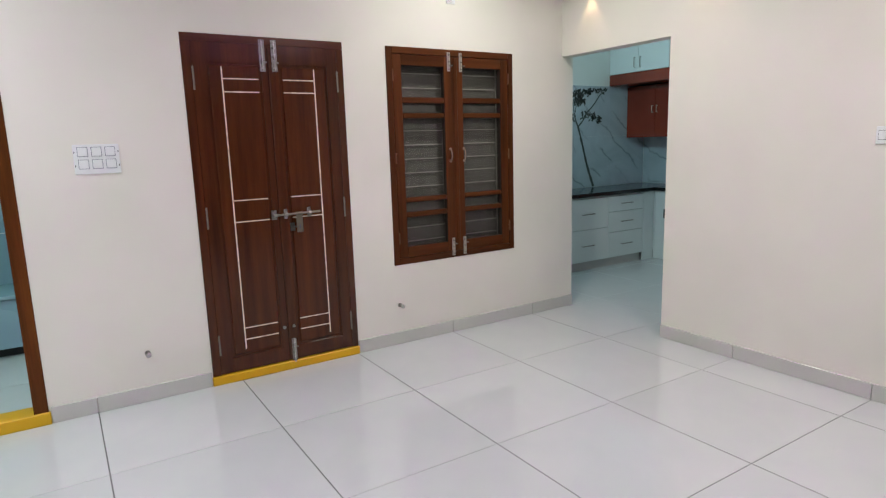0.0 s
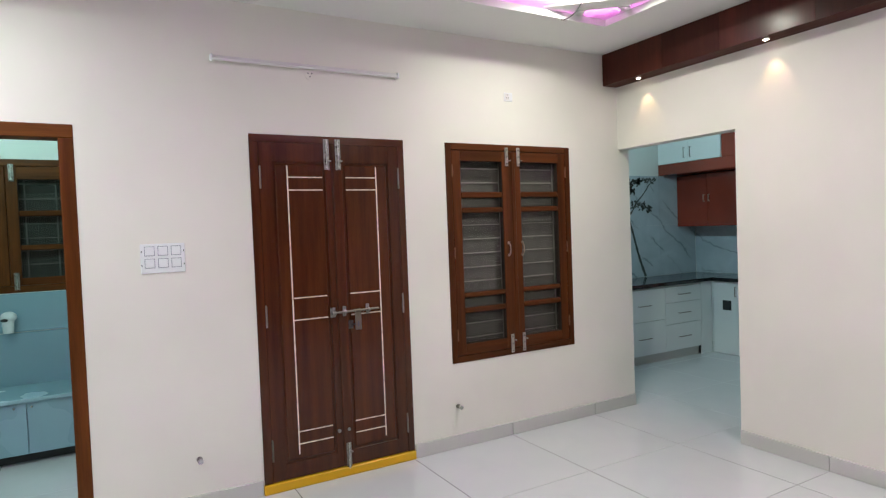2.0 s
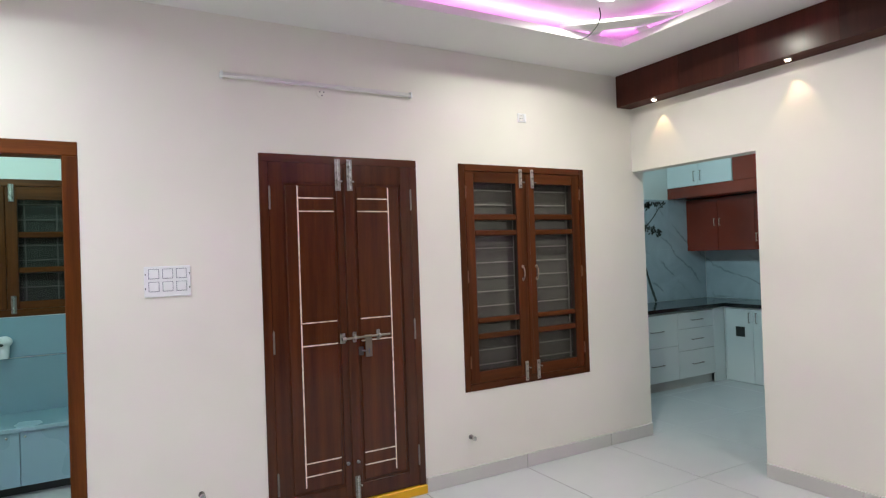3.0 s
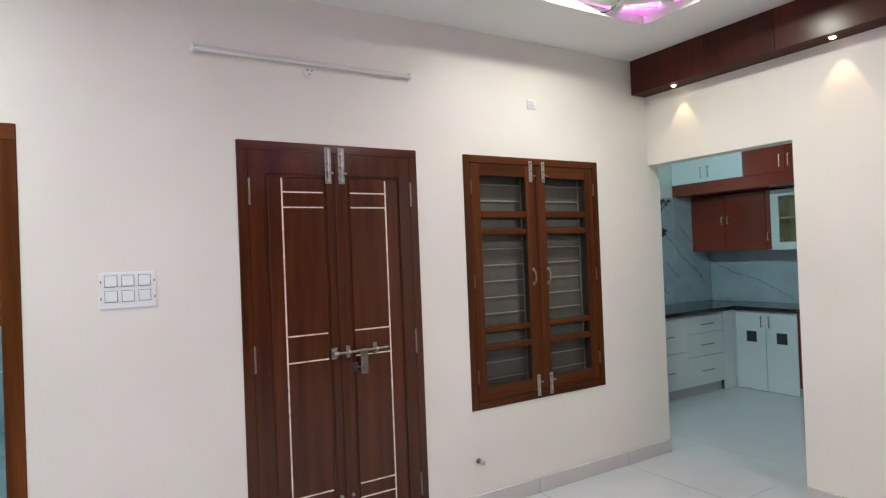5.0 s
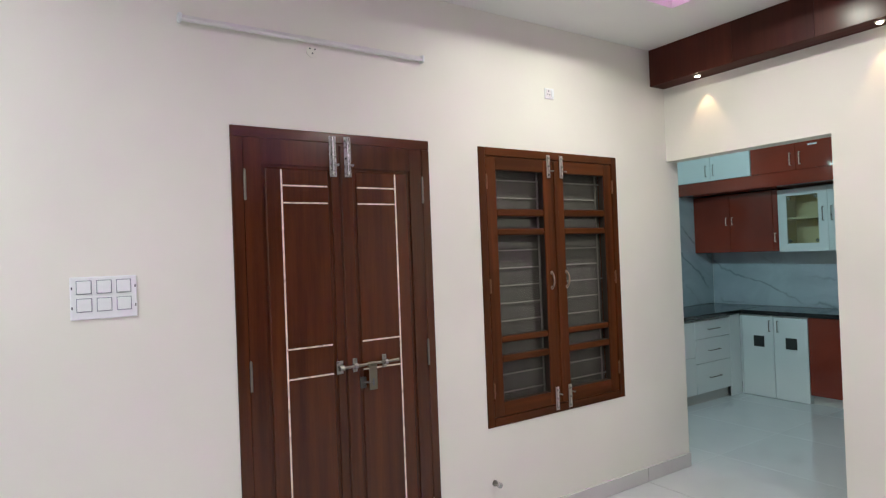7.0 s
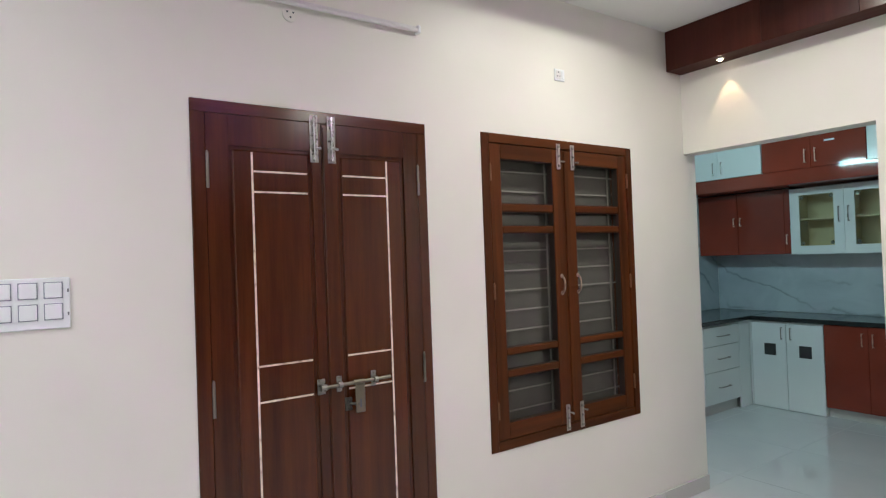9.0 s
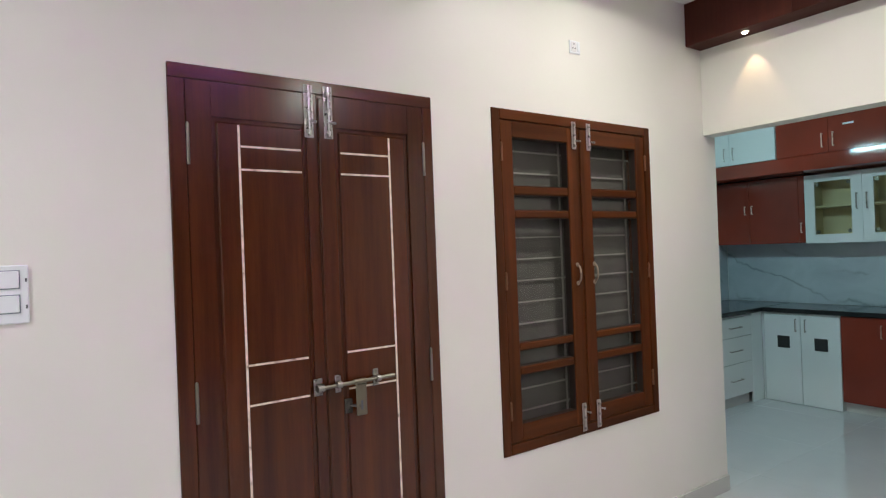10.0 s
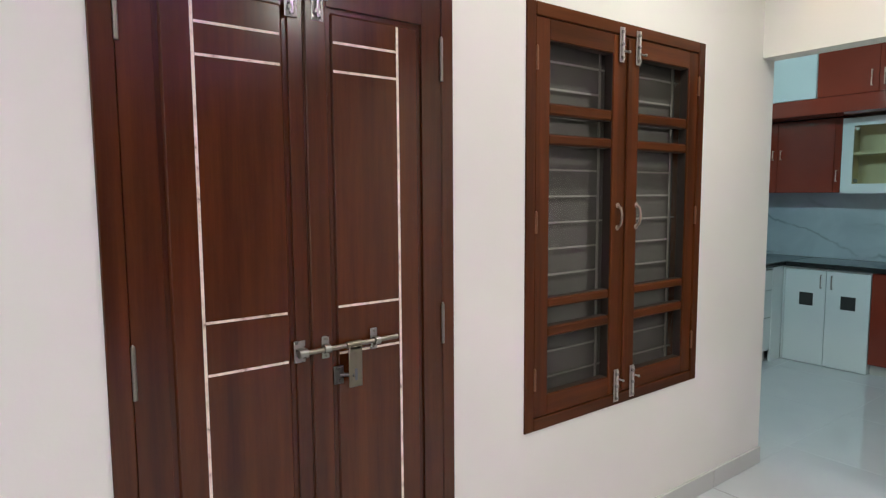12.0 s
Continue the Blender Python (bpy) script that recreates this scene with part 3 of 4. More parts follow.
def casement(parent, x0, x1, z0, z1, gx0, gx1, gz0, gz1, bars, yf, vert, horiz, screen=True):
    """A deep sash: stiles, rails and glazing bars in front, painted shade strips in the reveals and the pane at the
    back.
    """
    yb = yf + 0.046
    body = bms((x0, gx0, yf, yb, z0, z1), (gx1, x1, yf, yb, z0, z1), bevel=0.003)
    c = part("casement", body, vert, parent)
    part("top_rail", bms((gx0, gx1, yf + 0.0008, yb, gz1, z1), bevel=0.002), horiz, c)
    part("bottom_rail", bms((gx0, gx1, yf + 0.0008, yb, z0, gz0), bevel=0.002), horiz, c)
    for b0, b1 in bars:
        part("glazing_bar", bms((gx0, gx1, yf + 0.004, yb - 0.008, b0, b1), bevel=0.006), horiz, c)
    # thin near-black strips paint the shade onto the inner sides of each opening
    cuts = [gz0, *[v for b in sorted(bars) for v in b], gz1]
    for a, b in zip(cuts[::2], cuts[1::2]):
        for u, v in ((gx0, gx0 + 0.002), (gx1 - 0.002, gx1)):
            part("glazing_bead", bms((u, v, yf + 0.007, yb - 0.004, a + 0.0005, b - 0.0005)), REVEAL_SHADE, c)
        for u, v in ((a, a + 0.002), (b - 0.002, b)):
            part("glazing_bead", bms((gx0 + 0.0025, gx1 - 0.0025, yf + 0.012, yb - 0.004, u, v)), REVEAL_SHADE, c)
    p = part("pane", bms((gx0 - 0.004, gx1 + 0.004, yb - 0.0035, yb - 0.0015, gz0 - 0.004, gz1 + 0.004)), NET if screen else GLASS, c)
    p.visible_shadow = False
    return c


BARS = ((1.722, 1.762), (1.617, 1.653), (1.028, 1.062), (0.920, 0.957))
cy0 = WA - 0.001
cl = casement(win, 2.020, 2.531, 0.631, 2.049, 2.091, 2.440, 0.705, 1.977, BARS, cy0, WIN_WOOD, WIN_WOOD_X)
cr = casement(win, 2.533, 3.020, 0.631, 2.049, 2.600, 2.952, 0.705, 1.977, BARS, cy0, WIN_WOOD, WIN_WOOD_X)
part("meeting_strip", bms((2.518, 2.546, cy0 - 0.008, cy0 - 0.0002, 0.640, 2.042), bevel=0.003), WIN_WOOD, cl)
for x in (2.020, 3.020):
    for z0, z1 in ((1.868, 1.945), (1.303, 1.377), (0.735, 0.812)):
        hinge(win, x, z0, z1, FY - 0.001, BROWN_METAL)
for x, c in ((2.477, cl), (2.580, cr)):
    tower_bolt(c, x, 1.946, 2.078, FY - 0.001, 0.027, False, SATIN)
    tower_bolt(c, x + 0.003, 0.598, 0.733, FY - 0.001, 0.027, True, SATIN)
for x, c in ((2.478, cl), (2.598, cr)):
    bm = bmesh.new()
    arc = [(x, cy0 - 0.022 * math.sin(math.pi * k / 8) ** 0.4, 1.306 + 0.088 * k / 8) for k in range(9)]
    for p, q in zip(arc, arc[1:]):
        rod(bm, p, q, 0.0048, seg=10)
        ball(bm, q, 0.0048, seg=8)
    for z in (1.306, 1.394):
        rod(bm, (x, cy0 - 0.003, z), (x, cy0, z), 0.0095, 0.011)
    part("pull_handle", bm, DULL_COPPER, c, "dull coppery bow handle", True)
gy = WA + 0.098
part("insect_screen", bms((2.02, 3.02, WA + 0.114, WA + 0.1152, 0.63, 2.05)), SCREEN, win, "fine grey insect mesh")
for gx0, gx1 in ((2.02, 2.478), (2.56, 2.978)):
    part("grille_bar", bms((gx1 - 0.0045, gx1 + 0.0045, gy - 0.003, gy + 0.003, 0.63, 2.05)), GRILLE, win)
    for i in range(13):
        z = 1.935 - 0.1006 * i
        part("grille_bar", bms((gx0, gx1 + (0.05 if i % 3 == 0 else 0), gy + 0.003, gy + 0.008, z - 0.0036, z + 0.0036)), GRILLE, win)

# ---- bedroom doorway ----
dw = thing("door_2", (-0.68, WA, 0), "open bedroom doorway with a reddish-brown wooden frame", "doorway", kind="structure")
part("jamb", bms((BED[1] - 0.068, BED[1], FY, WA + 0.118, 0.0, BED[2] - 0.068), bevel=0.004), FRAME_WOOD, dw)
part("jamb", bms((BED[0], BED[0] + 0.068, FY, WA + 0.118, 0.0, BED[2] - 0.068), bevel=0.004), FRAME_WOOD, dw)
part("head", bms((BED[0], BED[1], FY, WA + 0.118, BED[2] - 0.068, BED[2]), bevel=0.004), FRAME_WOOD_X, dw)
part("threshold", bms((BED[0] - 0.01, BED[1] + 0.008, WA - 0.022, WA + 0.13, 0, 0.068), bevel=0.004), YELLOW, dw, "yellow-painted threshold")

# ---- wall fittings of the hall ----
def switch_board(x0, x1, z0, z1, cols, rows):
    t = thing("switch_board", ((x0 + x1) / 2, WA, z0), "white plastic switch board with six square switches on the wall", "switch board")
    part("cover_plate", bms((x0, x1, WA - 0.008, WA + 0.001, z0, z1), bevel=0.003), PLASTIC, t)
    mx, mt, mz = 0.012, 0.006, 0.020
    w, h = (x1 - x0 - 2 * mx) / cols, (z1 - z0 - mt - mz) / rows
    for i in range(cols):
        for j in range(rows):
            a, c = x0 + mx + w * i + 0.0075, z0 + mz + h * j + 0.0075
            part("switch_surround", bms((a, a + w - 0.015, WA - 0.0090, WA - 0.0075, c, c + h - 0.015)), SWITCH_GAP, t)
            bm = bms((a + 0.0025, a + w - 0.0175, WA - 0.0135, WA - 0.0085, c + 0.0025, c + h - 0.0175), bevel=0.002)
            part("rocker", bm, PLASTIC, t)
    for x in (x0 + 0.006, x1 - 0.006):
        for f in (0.28, 0.74):
            part("clip_slot", bms((x - 0.0022, x + 0.0022, WA - 0.0087, WA - 0.0075, z0 + (z1 - z0) * f - 0.005, z0 + (z1 - z0) * f + 0.005)), SHADOW_GAP, t)


switch_board(0.092, 0.311, 1.333, 1.490, 3, 2)

t = thing("switch_board", (WB, 1.46, 1.36), "white plastic switch board with two switches on the wall", "switch board")
part("cover_plate", bms((WB - 0.008, WB + 0.001, 1.36, 1.465, 1.368, 1.458), bevel=0.003), PLASTIC, t)
for y in (1.373, 1.415):
    part("switch_surround", bms((WB - 0.0092, WB - 0.0075, y, y + 0.038, 1.390, 1.438)), SHADOW_GAP, t)
    part("rocker", bms((WB - 0.013, WB - 0.0085, y + 0.002, y + 0.036, 1.392, 1.436), bevel=0.002), PLASTIC, t)

t = thing("wall_socket", (2.512, WA, 2.41), "small white plastic wall socket with a switch", "socket")
part("cover_plate", bms((2.476, 2.549, WA - 0.008, WA + 0.001, 2.410, 2.472), bevel=0.003), PLASTIC, t)
part("socket_face", bms((2.484, 2.520, WA - 0.0105, WA - 0.007, 2.418, 2.464), bevel=0.002), GREY_PLASTIC, t)
for x, z in ((2.502, 2.454), (2.494, 2.434), (2.510, 2.434)):
    part("pin_hole", rod(bmesh.new(), (x, WA - 0.0115, z), (x, WA - 0.0100, z), 0.0035), SHADOW_GAP, t)
part("rocker", bms((2.524, 2.542, WA - 0.0125, WA - 0.007, 2.420, 2.462), bevel=0.002), PLASTIC, t)

t = thing("tube_light", (1.06, WA, 2.49), "unlit slim white batten tube light on the wall", "tube light")
part("batten", bms((0.490, 1.634, WA - 0.020, WA + 0.001, 2.503, 2.523), bevel=0.003), GREY_PLASTIC, t)
part("diffuser", rod(bmesh.new(), (0.500, WA - 0.022, 2.504), (1.624, WA - 0.022, 2.504), 0.0095, seg=20), GREY_PLASTIC, t, smooth=True)
for x in (0.486, 1.622):
    part("end_cap", bms((x, x + 0.016, WA - 0.034, WA + 0.001, 2.491, 2.526), bevel=0.004), PLASTIC, t)

t = thing("wire_outlet", (1.055, WA, 2.45), "small round white wire outlet cover below the tube light", "outlet")
part("cover_plate", rod(bmesh.new(), (1.055, WA - 0.006, 2.466), (1.055, WA + 0.001, 2.466), 0.030, seg=24), CREAM, t)
for dx, dz in ((-0.012, 0.008), (0.012, 0.008), (0.0, -0.012)):
    part("pin_hole", rod(bmesh.new(), (1.055 + dx, WA - 0.0075, 2.466 + dz), (1.055 + dx, WA - 0.0055, 2.466 + dz), 0.004), SHADOW_GAP, t)

for x in (0.332, 2.002):
    t = thing("door_stop", (x, WA, 0.288), "small steel door stop on the wall", "door stop", "door stops on the wall")
    part("base_disc", rod(bmesh.new(), (x, WA - 0.006, 0.288), (x, WA + 0.001, 0.288), 0.016, seg=20), STEEL, t)
    part("stem", rod(bmesh.new(), (x, WA - 0.040, 0.288), (x, WA - 0.005, 0.288), 0.009, 0.010, 16), STEEL, t, smooth=True)
    part("head", rod(bmesh.new(), (x, WA - 0.052, 0.288), (x, WA - 0.038, 0.288), 0.014, 0.015, 18), CHROME, t)

# loose wire hanging out of the ceiling field
cu = bpy.data.curves.new("hanging_wire", "CURVE")
cu.dimensions, cu.bevel_depth, cu.bevel_resolution = "3D", 0.0035, 3
sp = cu.splines.new("BEZIER")
pts = ((2.575, 3.05, TOP), (2.58, 3.05, 2.91), (2.53, 3.055, 2.825), (2.425, 3.05, 2.752), (2.40, 3.05, 2.748))
sp.bezier_points.add(len(pts) - 1)
for p, c in zip(sp.bezier_points, pts):
    p.co, p.handle_left_type, p.handle_right_type = c, "AUTO", "AUTO"
cu.materials.append(WIRE)
tagged(new("hanging_wire", cu), "loose dark grey flex hanging from the white ceiling", "wire")

# ---- kitchen ----
FX, LYF = 5.92, 4.67            # fronts of the base runs
worktop = bms((FX - 0.02, KX - 0.001, 1.75, LYF - 0.022, 0.812, 0.852), (3.76, KX - 0.001, LYF - 0.02, KY - 0.001, 0.812, 0.852), bevel=0.006)
tagged(new("worktop", mesh_of("worktop", worktop, GRANITE)), "polished black granite kitchen worktop on the base cabinets", "worktop")


def bow_handle(parent, c, half, along, out, mat=None):
    """A thin bow handle: along is its axis, out the way it stands off."""
    c, a, o = Vector(c), Vector(along), Vector(out)
    bm = bmesh.new()
    for s in (-1, 1):
        rod(bm, c + a * half * s, c + a * half * s + o * 0.024, 0.004, seg=8)
    rod(bm, c - a * (half + 0.004) + o * 0.024, c + a * (half + 0.004) + o * 0.024, 0.005, seg=8)
    part("handle", bm, mat or CHROME, parent, "slim steel handle", True)


def drawer_unit(x0, x1, splits):
    t = thing("drawer_unit", ((x0 + x1) / 2, 5.0, 0), "white kitchen drawer unit under the black worktop", "drawer unit", "drawer units")
    part("carcass", bms((x0, x1, LYF + 0.02, KY - 0.02, 0.095, 0.81)), WHITE_LAM, t)
    part("kick_board", bms((x0, x1, LYF + 0.045, LYF + 0.06, 0.0, 0.094)), SKIRT, t)
    zs = [0.100, *splits, 0.795]
    for a, b in zip(zs, zs[1:]):
        f = part("drawer_front", bms((x0 + 0.002, x1 - 0.002, LYF, LYF + 0.019, a + 0.002, b - 0.002), bevel=0.002), WHITE_LAM, t)
        bow_handle(f, ((x0 + x1) / 2, LYF, (a + b) / 2), 0.085, (1, 0, 0), (0, -1, 0), STEEL)


drawer_unit(3.80, 4.50, (0.455,))
drawer_unit(4.50, 5.155, (0.455,))
drawer_unit(5.155, 5.735, (0.386, 0.619))
t = thing("corner_filler", (5.82, LYF, 0), "white corner filler panel between the base cabinets", "cabinet")
part("panel", bms((5.737, FX - 0.002, LYF, LYF + 0.019, 0.0, 0.81), bevel=0.002), WHITE_LAM, t)
part("return_panel", bms((FX, FX + 0.019, 4.653, LYF - 0.002, 0.0, 0.80)), WHITE_LAM, t)

t = thing("sink_cabinet", (6.2, 4.33, 0), "white two-door kitchen base cabinet with dark square vents", "cabinet")
part("carcass", bms((FX + 0.02, KX - 0.01, 4.02, 4.65, 0.004, 0.81)), WHITE_LAM, t)
for y0_, y1_, hy, vy in ((4.335, 4.650, 4.367, 4.479), (4.018, 4.331, 4.287, 4.168)):
    d = part("cabinet_door", bms((FX, FX + 0.019, y0_, y1_, 0.004, 0.795), bevel=0.002), WHITE_LAM, t)
    bow_handle(d, (FX, hy, 0.706), 0.052, (0, 0, 1), (-1, 0, 0), STEEL)
    part("vent", bms((FX - 0.003, FX - 0.0002, vy - 0.053, vy + 0.053, 0.495, 0.603), bevel=0.001), DARK_VENT, d, "dark square vent")


def base_red(y0_, y1_):
    t = thing("base_cabinet", (6.2, (y0_ + y1_) / 2, 0), "glossy red-brown two-door kitchen base cabinet", "cabinet", "red base cabinets")
    part("carcass", bms((FX + 0.02, KX - 0.01, y0_, y1_, 0.085, 0.81)), RED_LAM, t)
    part("kick_board", bms((FX + 0.06, FX + 0.075, y0_, y1_, 0.0, 0.084)), SKIRT, t)
    m = (y0_ + y1_) / 2
    for a, b, hy in ((m + 0.001, y1_ - 0.002, m + 0.04), (y0_ + 0.002, m - 0.001, m - 0.04)):
        d = part("cabinet_door", bms((FX, FX + 0.019, a, b, 0.090, 0.806), bevel=0.002), RED_LAM, t)
        bow_handle(d, (FX, hy, 0.70), 0.052, (0, 0, 1), (-1, 0, 0), COPPER)


base_red(3.335, 4.014)
base_red(2.56, 3.332)
base_red(1.76, 2.557)

UX = 6.12
t = thing("wall_cabinet", (UX, 4.82, 1.43), "glossy red-brown kitchen wall cabinet with two doors", "cabinet")
part("carcass", bms((UX + 0.02, KX - 0.002, 4.347, KY - 0.004, 1.432, 2.047)), RED_LAM, t)
for a, b, hy in ((4.855, KY - 0.006, 4.885), (4.40, 4.851, 4.818)):
    d = part("cabinet_door", bms((UX, UX + 0.019, a, b, 1.432, 2.04), bevel=0.002), RED_LAM, t)
    bow_handle(d, (UX, hy, 1.762), 0.038, (0, 0, 1), (-1, 0, 0), COPPER)
d = part("filler", bms((UX, UX + 0.019, 4.349, 4.397, 1.432, 2.04), bevel=0.002), RED_LAM, t)
bow_handle(d, (UX - 0.001, 4.372, 1.57), 0.042, (0, 0, 1), (-1, 0, 0), COPPER)


def glass_cabinet(y0_, y1_):
    t = thing("glass_cabinet", (UX, (y0_ + y1_) / 2, 1.432), "white kitchen wall cabinet with glazed doors and cream shelves", "cabinet", "glazed wall cabinets")
    m = (y0_ + y1_) / 2
    z0_, z1_ = 1.425, 2.035
    body = bms((UX + 0.02, KX - 0.002, y0_, y0_ + 0.016, z0_, z1_), (UX + 0.02, KX - 0.002, y1_ - 0.016, y1_, z0_, z1_),
               (UX + 0.02, KX - 0.002, y0_ + 0.016, y1_ - 0.016, z0_, z0_ + 0.016), (UX + 0.02, KX - 0.002, y0_ + 0.016, y1_ - 0.016, z1_ - 0.016, z1_),
               (KX - 0.012, KX - 0.002, y0_ + 0.016, y1_ - 0.016, z0_ + 0.016, z1_ - 0.016), (UX + 0.04, KX - 0.012, m - 0.008, m + 0.008, z0_ + 0.016, z1_ - 0.016))
    part("carcass", body, CARCASS, t, "cream lining")
    for a, b in ((y0_ + 0.017, m - 0.009), (m + 0.009, y1_ - 0.017)):
        part("shelf", bms((UX + 0.05, KX - 0.013, a, b, 1.742, 1.760), bevel=0.001), CARCASS, t)
    for a, b, hy in ((m + 0.001, y1_, m + 0.038), (y0_, m - 0.001, m - 0.038)):
        w = 0.082
        fr = bms((UX, UX + 0.019, a, a + w, z0_, z1_), (UX, UX + 0.019, b - w, b, z0_, z1_), (UX, UX + 0.019, a + w, b - w, z0_, z0_ + w * 0.95), (UX, UX + 0.019, a + w, b - w, z1_ - w * 0.8, z1_))
        d = part("glazed_door", fr, WHITE_LAM, t)
        p = part("pane", bms((UX + 0.008, UX + 0.012, a + w - 0.002, b - w + 0.002, z0_ + w * 0.95 - 0.002, z1_ - w * 0.8 + 0.002)), CLEAR, d)
        p.visible_shadow = False
        for cy_ in (a + w + 0.022, b - w - 0.022):
            for cz in (z0_ + w + 0.02, z1_ - w - 0.006):
                part("glass_clip", rod(bmesh.new(), (UX + 0.0125, cy_, cz), (UX + 0.022, cy_, cz), 0.017, 0.014, 16), STEEL, d)
        bow_handle(d, (UX, hy, 1.776), 0.064, (0, 0, 1), (-1, 0, 0), STEEL)


glass_cabinet(3.432, 4.344)
t = thing("wall_cabinet", (UX, 2.9, 1.43), "glossy red-brown kitchen wall cabinet with two doors", "cabinet")
part("carcass", bms((UX, KX - 0.002, 2.30, 3.428, 1.432, 2.047), bevel=0.002), RED_LAM, t)

OX = 5.80
t = thing("loft_shelf", (OX, 4.0, 2.05), "red-brown shelf edge carrying the loft cabinets", "shelf")
part("fascia", bms((OX, OX + 0.019, 1.75, KY - 0.003, 2.052, 2.178), bevel=0.002), RED_LAM, t)
part("board", bms((OX + 0.019, KX - 0.002, 1.75, KY - 0.003, 2.052, 2.072)), RED_LAM, t)


def loft(y0_, y1_, mat, label, group, hz=2.285):
    t = thing("loft_cabinet", (OX, (y0_ + y1_) / 2, 2.18), label, "cabinet", group)
    part("carcass", bms((OX + 0.02, KX - 0.002, y0_, y1_, 2.18, 2.946)), mat, t)
    m = (y0_ + y1_) / 2
    for a, b, hy in ((m + 0.001, y1_ - 0.002, m + 0.042), (y0_ + 0.002, m - 0.001, m - 0.042)):
        d = part("cabinet_door", bms((OX - (0.003 if mat is WHITE_LAM else 0), OX + 0.019, a, b, 2.182, 2.86), bevel=0.002), mat, t)
        bow_handle(d, (OX, hy, hz), 0.055, (0, 0, 1), (-1, 0, 0), STEEL if mat is WHITE_LAM else COPPER)
    return t


loft(4.428, KY - 0.004, WHITE_LAM, "white two-door loft cabinet high on the kitchen wall", "white loft cabinets")
red_loft = loft(3.582, 4.424, RED_LAM, "glossy red-brown two-door loft cabinet high on the wall", "red loft cabinets")
part("sticker", bms((OX - 0.0012, OX - 0.0002, 3.812, 3.892, 2.388, 2.402)), PLASTIC, red_loft, "small thin pale strip")
loft(2.74, 3.578, WHITE_LAM, "white two-door loft cabinet high on the kitchen wall", "white loft cabinets")
loft(1.90, 2.736, RED_LAM, "glossy red-brown two-door loft cabinet high on the wall", "red loft cabinets")

# tube light high on the kitchen's west wall
KT = WB + 0.12
t = thing("tube_light", (KT, 4.0, 2.41), "lit cool-white tube light high on the kitchen wall", "tube light", "lit tube lights")
part("batten", bms((KT + 0.001, KT + 0.03, 3.38, 4.60, 2.410, 2.445), bevel=0.003), PLASTIC, t)
part("tube", rod(bmesh.new(), (KT + 0.045, 3.40, 2.425), (KT + 0.045, 4.58, 2.425), 0.013, seg=16), TUBE_GLOW, t, "glowing tube", True)
area("kitchen_tube_lamp", (KT + 0.062, 3.99, 2.42), (KT + 2.0, 3.99, 1.9), KITCHEN_POWER, COOL, 1.18, 0.03)

# marble tiles of the kitchen walls, and the printed tree
far_tiles = thing("trim_splash_east", (KX, 4.0, 0.85), "grey-veined white marble tiles behind the worktop", "wall tiles", kind="structure")
yy = KY - 0.010
while yy > 1.75:
    e = max(1.74, yy - 2.4)
    part("tile", bms((KX - 0.008, KX + 0.001, e + 0.0008, yy - 0.0008, 0.853, 1.4315), bevel=0.0008), MARBLE, far_tiles)
    yy = e
north_tiles = thing("trim_splash_north", (5.0, KY, 0.85), "grey-veined white marble tiles beside the worktop", "wall tiles", kind="structure")
for x0_, x1_ in ((3.72, 4.60), (4.60, 5.20), (5.20, 5.80), (5.80, KX - 0.009)):
    for z0_, z1_ in ((0.853, 1.46), (1.46, 2.05)):
        part("tile", bms((x0_ + 0.0008, x1_ - 0.0008, KY - 0.008, KY + 0.001, z0_ + 0.0006, z1_ - 0.0006), bevel=0.0008), MARBLE, north_tiles)


